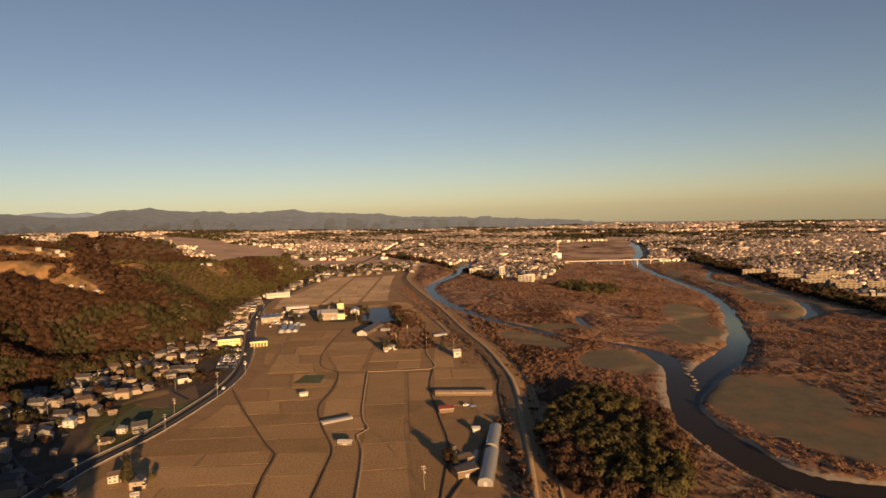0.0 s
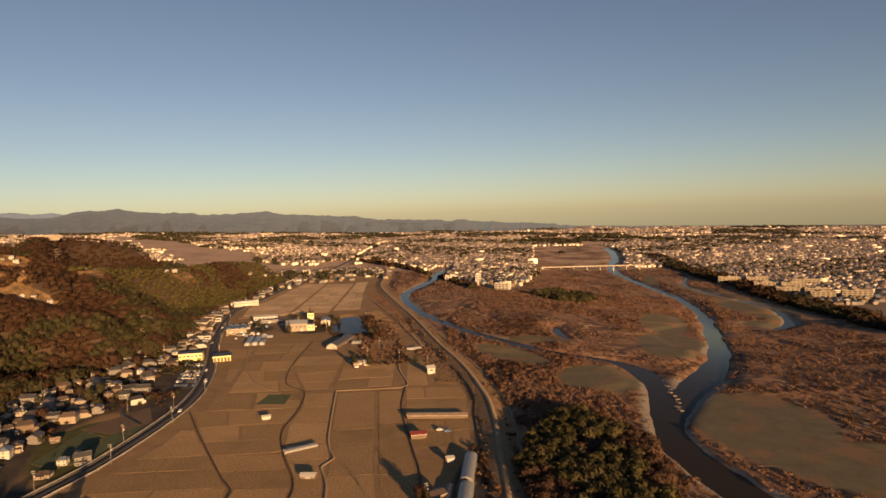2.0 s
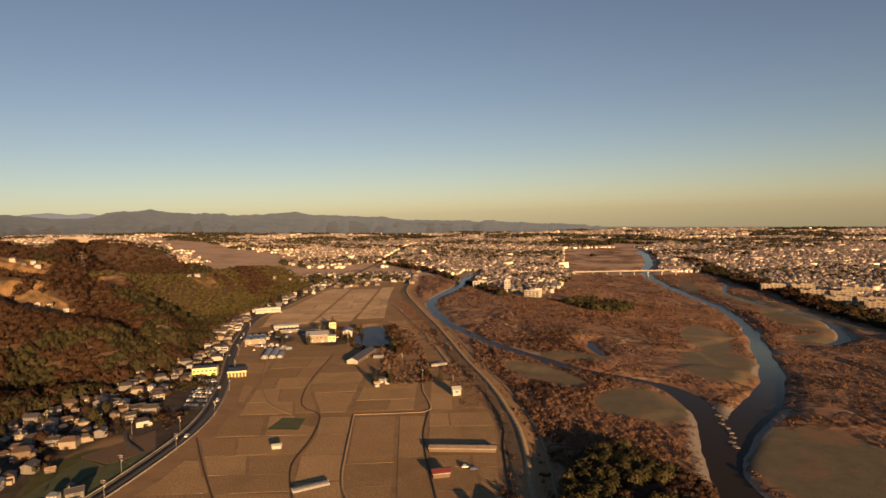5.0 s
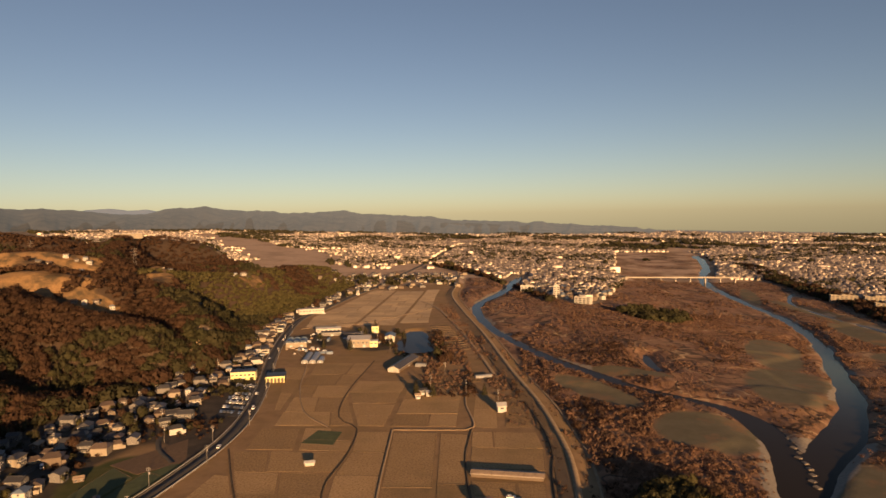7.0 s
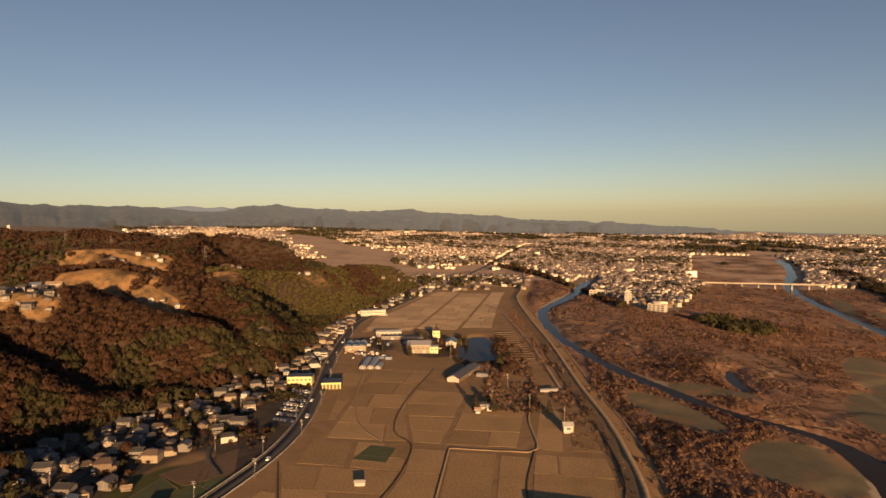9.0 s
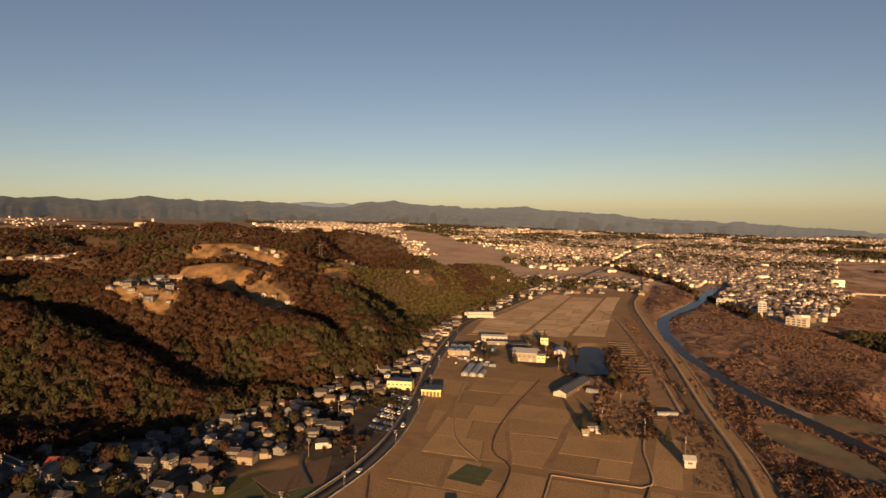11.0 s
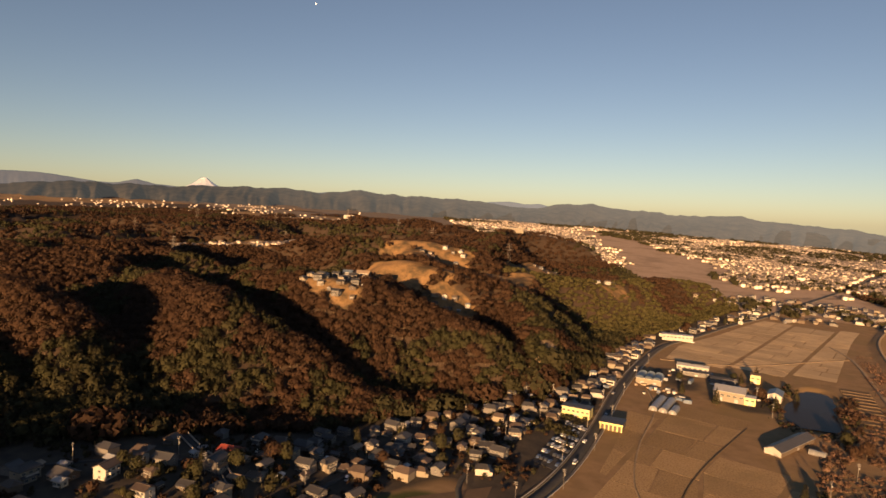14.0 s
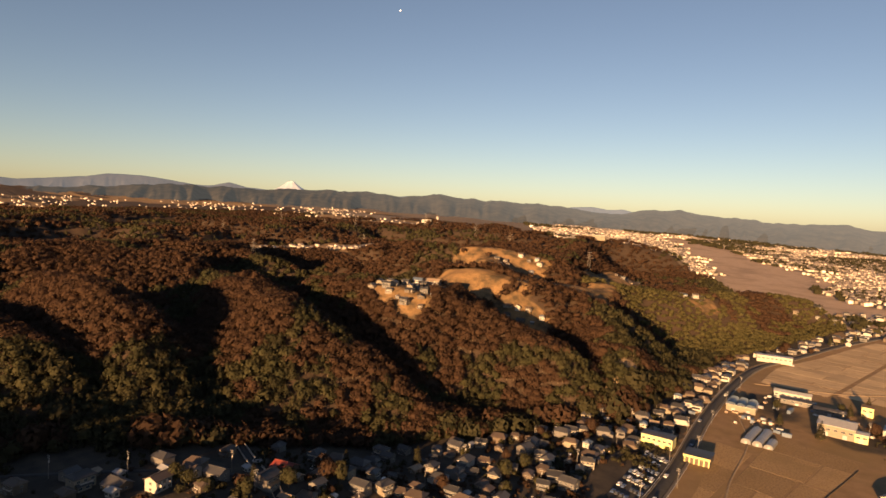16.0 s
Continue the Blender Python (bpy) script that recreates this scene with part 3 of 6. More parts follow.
tagged(new("ground", ground_mesh), "brown winter valley floor, scrubby river flats and wooded hillsides", "ground", kind="structure")


def water_body(name, line, extra, label, category):
    p, w = line[:, :2], line[:, 2]
    d = np.gradient(p, axis=0)
    d /= np.linalg.norm(d, axis=1)[:, None]
    nrm = np.stack([d[:, 1], -d[:, 0]], 1)
    cols = []
    for k in np.linspace(-1, 1, 7):
        q = p + nrm * (k * (w / 2 + extra))[:, None]
        cols.append(np.c_[q, base_height(q[:, 0], q[:, 1]) - 1.55])
    v = np.vstack(cols)
    n = len(p)
    f = [np.c_[i + c * n, i + (c + 1) * n, i + (c + 1) * n + 1, i + c * n + 1] for c in range(6) for i in [np.arange(n - 1)]]
    ob = new(name, big_mesh(name, v, np.vstack(f), M["water"], True))
    tagged(ob, label, category, kind="structure")


water_body("water_river_branch", AKI, 5, "calm grey-blue river branch between reedy banks", "river")
water_body("water_main_river", TAMA, 6, "dark calm main river winding past gravel bars", "river")
water_body("water_side_channel", SIDE, 5, "narrow side channel on the river flats", "river")
water_body("water_backwater_pool", POOL, 3, "small still backwater pool in the reeds", "pool")
water_body("water_pond", POND, 4, "still blue pond beside the fields", "pond")


# ---------------------------------------------------------------- far mountains
def mountain_range(name, profile, radius, foot_radius, foot_drop, mat, label, seed, rough):
    """A range with an uneven crest and spurs that run down from it, on an arc round the valley."""
    az = np.linspace(profile[0][0], profile[-1][0], 760)
    top = np.interp(az, [p[0] for p in profile], [p[1] for p in profile])
    top = top + rough * fbm(az * 40, az * 0 + seed * 50, 44, 5, seed)
    rows = []
    steps = 22
    for k in range(steps + 3):
        u = min(k / steps, 1.0)
        r = foot_radius + (radius - foot_radius) * k / steps
        x, y = -np.sin(np.radians(az)) * r, 100 + np.cos(np.radians(az)) * r
        foot = base_height(x, y) - foot_drop
        z = foot + (top - foot) * u ** 0.85
        bend = 26 * fbm(az * 30, az * 0 + u * 120, 140, 3, seed + 7)
        spur = (1 - 1.4 * np.abs(fbm(az * 62 + bend + u * 18, az * 0 + u * 30, 120, 5, seed + 3))) - 0.55
        z = z + np.where(k < steps, spur * np.maximum(top - foot, 0) * 0.5 * (1 - u) * smooth(u * 3), -(k - steps) * 60.0)
        rows.append(np.c_[x, y, z])
    n = len(az)
    v = np.vstack(rows)
    i = np.arange(n - 1)
    f = np.vstack([np.c_[i + k * n, i + k * n + 1, i + (k + 1) * n + 1, i + (k + 1) * n] for k in range(len(rows) - 1)])
    tagged(new(name, big_mesh(name, v, f, mat, True)), label, "mountain", kind="structure")


RANGE = [(-16, -10), (-11.4, 27), (-7.3, 44), (-4, 66), (-1, 74), (3, 86), (5.6, 112), (8, 122), (10, 140), (12.6, 154), (14.6, 172), (16.7, 156), (18.6, 158), (20, 172), (21.8, 176), (24, 192), (24.9, 204), (25.6, 220), (26.3, 215), (27.3, 206), (28.6, 200), (30.3, 172),
         (32, 170), (34.5, 186), (37, 206), (39.2, 212), (41.5, 208), (44.4, 222), (46.9, 240), (49.8, 204), (51.2, 218), (53.4, 224), (55.4, 220), (58.6, 224), (60.5, 216), (62.4, 200), (65, 210), (66.9, 200), (69, 206), (72, 184), (75, 160), (78, 140), (81, 124), (95, 110)]
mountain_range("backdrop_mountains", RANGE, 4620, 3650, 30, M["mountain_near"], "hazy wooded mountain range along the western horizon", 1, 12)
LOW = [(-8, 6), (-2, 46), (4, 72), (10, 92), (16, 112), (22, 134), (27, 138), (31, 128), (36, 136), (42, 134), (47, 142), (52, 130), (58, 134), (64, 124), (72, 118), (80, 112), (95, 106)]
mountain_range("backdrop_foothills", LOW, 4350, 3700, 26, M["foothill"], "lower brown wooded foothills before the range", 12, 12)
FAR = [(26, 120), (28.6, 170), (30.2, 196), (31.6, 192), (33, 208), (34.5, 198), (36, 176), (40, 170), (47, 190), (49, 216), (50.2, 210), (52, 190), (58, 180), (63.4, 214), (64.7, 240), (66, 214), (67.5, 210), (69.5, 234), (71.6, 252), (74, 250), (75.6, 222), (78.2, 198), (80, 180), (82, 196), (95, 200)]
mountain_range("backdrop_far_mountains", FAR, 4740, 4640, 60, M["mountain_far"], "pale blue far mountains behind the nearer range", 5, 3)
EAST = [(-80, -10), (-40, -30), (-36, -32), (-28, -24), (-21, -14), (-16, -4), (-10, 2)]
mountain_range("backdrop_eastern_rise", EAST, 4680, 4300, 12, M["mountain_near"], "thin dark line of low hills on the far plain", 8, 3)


def snow_peak():
    az, r = radians(59.6), 4720
    cx, cy = -math.sin(az) * r, 100 + math.cos(az) * r
    rings, n = 14, 48
    v, f = [], []
    for k in range(rings):
        u = k / (rings - 1)
        rad = 22 + 205 * u
        for i in range(n):
            a = 2 * math.pi * i / n
            wob = 1 + 0.05 * math.sin(5 * a + 1) + 0.04 * math.sin(11 * a)
            v.append((cx + math.cos(a) * rad * wob, cy + math.sin(a) * rad * wob * 0.9, 274 - 118 * u ** 0.8 - (2.0 * (1 + math.sin(3 * a)) if k == 0 else 0)))
    for k in range(rings - 1):
        f += [(k * n + i, k * n + (i + 1) % n, (k + 1) * n + (i + 1) % n, (k + 1) * n + i) for i in range(n)]
    f.append(tuple(range(n)))
    tagged(new("backdrop_snow_peak", mesh_of("snow_peak", v, f, M["snow"], True)), "snow-covered volcanic cone far beyond the ranges", "mountain", kind="structure")


snow_peak()
bm = bmesh.new()
bmesh.ops.create_icosphere(bm, subdivisions=3, radius=5.5)
for v in bm.verts:
    v.co *= 1 + 0.012 * noise.noise(v.co * 0.6)
moon = part("backdrop_moon", bm, M["moon"])
moon.location = (-math.sin(radians(50.7)) * 4380, 100 + math.cos(radians(50.7)) * 4380, 1452)
tagged(moon, "small pale daytime moon high in the sky", "moon", kind="structure")


# ---------------------------------------------------------------- roads, tracks and ditches
road = new("road", ribbon(ROAD, 6.4, 0.55, M["asphalt"], "road", 0.6))
tagged(road, "dark asphalt valley road on a low embankment", "road", kind="structure")
for side, wide, name, high, mat, label in ((4.3, 1.3, "pavement", 0.75, "old_concrete", "worn concrete footway along the road"), (-3.8, 0.5, "pavement", 0.75, "old_concrete", "worn concrete kerb strip along the road")):
    tagged(new(name, ribbon(ROAD, wide, high, M[mat], name, 0.6, side)), label, "pavement", kind="structure")
near_road = ROAD[ROAD[:, 1] < 800]
for side in (5.7, -4.4):
    p = near_road
    d = np.gradient(p, axis=0)
    d /= np.linalg.norm(d, axis=1)[:, None]
    q = p + np.stack([d[:, 1], -d[:, 0]], 1) * side
    z = height(p[:, 0], p[:, 1]) + 1.1
    rail = tagged(new("guard_rail"), "pale metal guard rail beside the valley road", "guard rail", kind="structure")
    n = len(q)
    v = np.vstack([np.c_[q, z], np.c_[q, z + 0.45], np.c_[q + 0.12, z], np.c_[q + 0.12, z + 0.45]])
    i = np.arange(n - 1)
    f = np.vstack([np.c_[i, i + 1, i + n + 1, i + n], np.c_[i + 2 * n, i + 3 * n, i + 3 * n + 1, i + 2 * n + 1], np.c_[i + n, i + n + 1, i + 3 * n + 1, i + 3 * n]])
    part("beam", big_mesh("beam", v, f, M["rail"]), None, rail)
    post_mesh = bpy.data.meshes.new("post")
    bm = boxes((-0.08, 0.08, -0.08, 0.08, -0.9, 0.4))
    bm.to_mesh(post_mesh)
    bm.free()
    post_mesh.materials.append(M["rail"])
    for k in range(0, n, 2):
        part("post", post_mesh, None, rail).location = (q[k, 0] + 0.06, q[k, 1], z[k])
tagged(new("road_embankment_track", ribbon(DIKE, 3.6, 0.25, M["dirt"], "track", 0.3)), "pale dirt track on top of the river embankment", "track", kind="structure")
tagged(new("road_foot_track", ribbon(DIKE, 1.6, 0.22, M["dirt"], "track", 0.2, 11.5)), "narrow dirt track at the foot of the embankment", "track", kind="structure")
for name, pts, wide, mat, label in (
        ("road_lane", [(-41, 240), (-41, 257), (-45, 308), (-51, 332), (-46, 341), (-53, 371), (-61, 466)], 1.5, "dirt", "narrow farm lane between fields"),
        ("road_lane", [(-61, 467), (-25, 468), (-10, 474), (-17, 520), (-18, 545)], 1.5, "dirt", "narrow farm lane between fields"),
        ("ditch", [(-152, 431), (-130, 385), (-97, 321), (-89, 308), (-88, 285), (-84, 250)], 1.1, "soil", "dark irrigation ditch between fallow fields"),
        ("ditch", [(-60, 245), (-60, 289), (-61, 313), (-73, 348), (-82, 385), (-80, 425), (-84, 468), (-101, 490), (-109, 549), (-108, 650)], 1.0, "soil", "dark irrigation ditch between fallow fields"),
        ("ditch", [(-11, 470), (-13, 430), (-11, 400), (-5, 350), (-1, 311), (-5, 250)], 1.2, "soil", "dark irrigation ditch between fallow fields"),
        ("ditch", [(30, 250), (31, 330), (33, 400), (36, 442), (28, 510), (10, 600), (-16, 745)], 1.8, "soil", "dark ditch along the foot of the embankment"),
        ("road_lane", [(-2, 250), (10, 285), (18, 318), (30, 345)], 2.6, "soil", "farm lane past the greenhouses"),
        ("road_lane", [(-200, 700), (-170, 640), (-150, 560), (-128, 500), (-103, 470)], 1.2, "dirt", "narrow farm lane between fields"),
        ("road_track", [(6, 585), (-20, 724), (-50, 858), (-80, 975), (-110, 1040)], 3.4, "dirt", "dirt track past the nursery beds"),
        ("road_village_lane", [(-215, 300), (-228, 340), (-240, 380), (-250, 430), (-262, 480)], 3.2, "asphalt", "village lane between the houses"),
        ("road_village_lane", [(-175, 410), (-200, 440), (-215, 500), (-216, 560), (-236, 640), (-250, 700)], 3.0, "asphalt", "village lane between the houses"),
        ("road_village_lane", [(-200, 290), (-250, 330), (-285, 330), (-330, 262), (-360, 200)], 3.0, "asphalt", "village lane between the houses"),
        ("road_village_lane", [(-221, 712), (-227, 675), (-233, 638), (-240, 600), (-238, 570)], 4.4, "asphalt", "lane forking off the valley road into the village"),
        ("road_slope", [(-250, 337), (-268, 340), (-300, 345), (-338, 354)], 4.2, "asphalt", "concrete ramp road climbing to the hillside"),
        ("road_lane", [(-80, 980), (-110, 930), (-160, 850), (-228, 810)], 2.4, "dirt", "farm lane across far fields")):
    tagged(new(name, ribbon(curve_points(pts, 8), wide, 0.3, M[mat], name, 0.2)), label, "lane" if "lane" in name else name.split("_")[0], kind="structure")

ramp_line = curve_points([(-250, 337), (-268, 340), (-300, 345), (-338, 354)], 6)
for side in (2.3, -2.3):
    d = np.gradient(ramp_line, axis=0)
    d /= np.linalg.norm(d, axis=1)[:, None]
    q = ramp_line + np.stack([d[:, 1], -d[:, 0]], 1) * side
    z = height(ramp_line[:, 0], ramp_line[:, 1]) + 0.35
    wall = tagged(new("parapet_wall"), "pale concrete parapet along the ramp road", "parapet", kind="structure")
    n = len(q)
    v = np.vstack([np.c_[q, z - 0.8], np.c_[q, z + 0.9], np.c_[q + 0.25, z - 0.8], np.c_[q + 0.25, z + 0.9]])
    i = np.arange(n - 1)
    part("parapet", big_mesh("parapet", v, np.vstack([np.c_[i, i + 1, i + n + 1, i + n], np.c_[i + 2 * n, i + 3 * n, i + 3 * n + 1, i + 2 * n + 1], np.c_[i + n, i + n + 1, i + 3 * n + 1, i + 3 * n]]), M["concrete"]), None, wall)


# ---------------------------------------------------------------- fields
rng = random.Random(4)


def plot(corners, mat, lift=0.06, label="fallow rice field of pale brown stubble", category="field"):
    """A field as a low slab with a sloping edge, from four corners."""
    c = np.array(corners, float)
    mid = c.mean(0)
    n = 6
    u, w = np.meshgrid(np.linspace(0, 1, n), np.linspace(0, 1, n))
    p = (c[0] * ((1 - u) * (1 - w))[..., None] + c[1] * (u * (1 - w))[..., None] + c[2] * (u * w)[..., None] + c[3] * ((1 - u) * w)[..., None]).reshape(-1, 2)
    z = base_height(p[:, 0], p[:, 1]) + lift + 0.05 * fbm(p[:, 0], p[:, 1], 20, 2, 5)
    v = [(a[0] - mid[0], a[1] - mid[1], b) for a, b in zip(p, z)]
    f = [(j * n + i, j * n + i + 1, (j + 1) * n + i + 1, (j + 1) * n + i) for j in range(n - 1) for i in range(n - 1)]
    rim = [i for i in range(n)] + [j * n + n - 1 for j in range(1, n)] + [(n - 1) * n + i for i in range(n - 2, -1, -1)] + [j * n for j in range(n - 2, 0, -1)]
    base = len(v)
    for i in rim:
        q = p[i] - mid
        v.append((q[0] * 1.01, q[1] * 1.01, z[i] - 0.16))
    m = len(rim)
    f += [(rim[i], base + i, base + (i + 1) % m, rim[(i + 1) % m]) for i in range(m)]
    ob = new("field", mesh_of("field", v, f, mat))
    ob.location = (mid[0], mid[1], 0)
    # a low earth bund with sloping sides runs round the plot
    ring, grow = [], ((1.0, 0.0), (0.996, 0.07), (0.988, 0.08), (0.980, 0.0))
    for i in rim:
        q = p[i] - mid
        for k, up in grow:
            ring.append((q[0] * k, q[1] * k, z[i] + up - (0.12 if up == 0 else 0.0)))
    faces = [(4 * i + k, 4 * i + k + 1, 4 * ((i + 1) % m) + k + 1, 4 * ((i + 1) % m) + k) for i in range(m) for k in range(3)]
    if rng.random() < 0.45:
        part("bund", mesh_of("bund", ring, faces, M["bund"]), None, ob)
    return tagged(ob, label, category, "fallow fields", "structure")


def side_line(ys, xs):
    return lambda y: float(np.interp(y, ys, xs))


L_ROAD = side_line([250, 310, 372, 426, 484, 558, 661, 788], [-174, -166, -150, -146, -152, -170, -202, -232])
L_CANAL = side_line([250, 285, 308, 321, 385, 431, 445], [-85, -88, -89, -97, -130, -150, -151])
L_MID = side_line([250, 313, 348, 385, 436, 470, 549, 657], [-60, -61, -73, -82, -79, -85, -109, -108])
L_LANE = side_line([250, 308, 332, 341, 371, 465], [-41, -45, -51, -47, -53, -61])
L_ROW = side_line([250, 313, 460], [-16, -22, -31])
L_EAST = side_line([250, 311, 400, 470], [-5, -1, -11, -12])
L_DIKE = side_line([250, 337, 442, 526, 617, 745], [24, 28, 33, 23, 6, -20])


def strip_of_plots(left, right, cuts, gap=1.2, mat=None):
    for a, b in zip(cuts[:-1], cuts[1:]):
        a, b = a + gap * 0.2, b - gap * 0.2
        skew = rng.uniform(-2, 2)
        cs = ((left(a) + gap, a), (right(a) - gap, a + skew), (right(b) - gap, b + skew), (left(b) + gap, b))
        wide = min(cs[1][0] - cs[0][0], cs[2][0] - cs[3][0])
        if wide > 26 and b - a > 14 and rng.random() < 0.75:
            # a low bund splits the wider plots
            k = rng.uniform(0.3, 0.7)
            e = 0.5 / wide
            low = lambda s: tuple(cs[0][i] + (cs[1][i] - cs[0][i]) * s for i in (0, 1))
            up = lambda s: tuple(cs[3][i] + (cs[2][i] - cs[3][i]) * s for i in (0, 1))
            plot((cs[0], low(k - e), up(k - e), cs[3]), mat or M["field"])
            plot((low(k + e), cs[1], cs[2], up(k + e)), mat or M["field"])
        elif wide > 3:
            plot(cs, mat or M["field"])


strip_of_plots(lambda y: L_ROAD(y) + 3, L_CANAL, [252, 275, 296, 312, 334, 352, 372, 396, 428])
strip_of_plots(L_CANAL, L_MID, [252, 282, 309, 330, 352, 374, 400, 428])
strip_of_plots(lambda y: L_ROAD(y) + 4, lambda y: -112 - 0.2 * (y - 430), [431, 466])
strip_of_plots(lambda y: -111 - 0.2 * (y - 430), L_MID, [431, 448, 468])
strip_of_plots(L_MID, L_LANE, [252, 286, 318, 342, 364, 398, 430, 463])
strip_of_plots(L_LANE, L_ROW, [252, 284, 318, 356, 384, 462], 1.5)
strip_of_plots(L_ROW, L_EAST, [252, 318, 390, 462])
strip_of_plots(L_EAST, L_DIKE, [350, 378, 394], 2)
strip_of_plots(L_EAST, L_DIKE, [410, 440, 466], 1.6)
strip_of_plots(lambda y: L_ROAD(y) + 5, lambda y: -141 - 0.12 * (y - 470), [470, 505, 545, 585, 625])
strip_of_plots(lambda y: -140 - 0.12 * (y - 470), L_MID, [472, 500, 534, 566, 600, 640, 668])
strip_of_plots(L_MID, lambda y: -66, [473, 494, 520, 548, 580], 1.6)
strip_of_plots(lambda y: -65, lambda y: -20, [473, 498, 530, 560], 1.4)
strip_of_plots(lambda y: -12, lambda y: 6 - 0.02 * y + 10, [474, 512, 548], 1.4)
strip_of_plots(lambda y: 9, L_DIKE, [474, 500, 540, 575], 1.4)
# far plots in the tone paled to imitate haze and low light
strip_of_plots(lambda y: np.interp(y, [820, 900, 1000, 1100, 1250], [-228, -240, -226, -218, -200]), lambda y: -170, [822, 838, 856, 871, 890, 912, 930, 948, 968, 990, 1010, 1034, 1060, 1090, 1120, 1170], 1.2, M["pale_field"])
strip_of_plots(lambda y: -168, lambda y: -118, [836, 858, 872, 892, 910, 933, 956, 980, 1000, 1026, 1050, 1084, 1110, 1160], 1.2, M["pale_field"])
strip_of_plots(lambda y: -116, lambda y: np.interp(y, [850, 950, 1100], [-78, -84, -92]), [850, 868, 890, 912, 930, 968, 1010, 1040, 1070, 1130, 1180], 1.2, M["pale_field"])
GREEN = plain("winter_green", (0.055, 0.075, 0.028), 0.95, vary=0.3, scale=0.2)
SOIL = plain("tilled_soil", (0.115, 0.07, 0.04), 0.95, vary=0.25, scale=0.4)
for cs, mat, label in ((((-206, 352), (-192, 345), (-186, 390), (-204, 402)), GREEN, "dull green winter vegetable plot"), (((-189, 345), (-174, 356), (-170, 392), (-183, 398)), GREEN, "dull green winter vegetable plot"),
                       (((-208, 405), (-186, 394), (-168, 412), (-184, 446)), SOIL, "dark bare tilled vegetable plot"), (((-181, 395), (-168, 390), (-166, 410), (-174, 408)), GREEN, "dull green winter vegetable plot"),
                       (((-112, 442), (-92, 440), (-92, 462), (-108, 464)), GREEN, "dull green winter vegetable plot")):
    plot(cs, mat, 0.12, label, "vegetable plot")


# ---------------------------------------------------------------- vegetation
veg = np.random.RandomState(11)


def leaf_cloud(x, y, z, tall, wide, count, size, shape):
    """Triangles for many crowns at once; each crown is a loose cloud of small leaf clumps."""
    n = len(x)
    u = veg.rand(n, count)
    a = veg.rand(n, count) * 2 * np.pi
    if shape == "cone":
        h = 1 - np.sqrt(veg.rand(n, count))
        r = (1 - h) * (0.45 + 0.55 * np.sqrt(u)) + 0.06
        hz = 0.12 + 0.88 * h
    else:
        h = veg.rand(n, count) * 2 - 1
        r = np.sqrt(np.maximum(1 - h * h, 0)) * (0.55 + 0.45 * u ** 0.5)
        r = r * (1 + 0.28 * np.sin(3 * a + 6.3 * veg.rand(n, 1)))
        hz = 0.58 + 0.42 * h * (0.7 + 0.3 * u)
        if shape == "bush":
            hz = 0.45 + 0.5 * h * (0.6 + 0.4 * u)
    out = np.stack([np.cos(a) * r, np.sin(a) * r, (hz - (0.25 if shape == "cone" else 0.5)) * 1.5 + 0.15], -1)
    c = np.stack([x[:, None] + np.cos(a) * r * wide[:, None], y[:, None] + np.sin(a) * r * wide[:, None], z[:, None] + hz * tall[:, None]], -1)
    # each clump faces roughly outwards
    out = out + 0.18 * veg.randn(n, count, 3)
    out /= np.linalg.norm(out, axis=-1, keepdims=True) + 1e-6
    t1 = np.cross(out, veg.randn(n, count, 3))
    t1 /= np.linalg.norm(t1, axis=-1, keepdims=True) + 1e-6
    t2 = np.cross(out, t1)
    ang = np.array([0, 2.1, 4.2]) + veg.rand(n, count, 1) * 0.5
    s = (size * wide)[:, None, None] * (0.8 + 0.9 * veg.rand(n, count, 3))
    tri = c[:, :, None, :] + t1[:, :, None, :] * (np.cos(ang) * s)[..., None] + t2[:, :, None, :] * (np.sin(ang) * s)[..., None]
    return tri.reshape(-1, 3)


def trunk_cloud(x, y, z, tall, wide):
    n = len(x)
    a = np.arange(3) * 2 * np.pi / 3
    low = np.stack([x[:, None] + np.cos(a) * wide[:, None] * 0.09, y[:, None] + np.sin(a) * wide[:, None] * 0.09, np.repeat(z[:, None] - 0.8, 3, 1)], -1)
    top = np.stack([np.repeat(x[:, None], 3, 1), np.repeat(y[:, None], 3, 1), np.repeat((z + tall * 0.8)[:, None], 3, 1)], -1)
    top[:, :, 0] += np.cos(a) * 0.05
    top[:, :, 1] += np.sin(a) * 0.05
    v = np.concatenate([low, top], 1).reshape(-1, 3)
    k = np.arange(n)[:, None] * 6
    f = np.concatenate([np.concatenate([k + i, k + (i + 1) % 3, k + 3 + (i + 1) % 3, k + 3 + i], 1) for i in range(3)], 0)
    return v, f


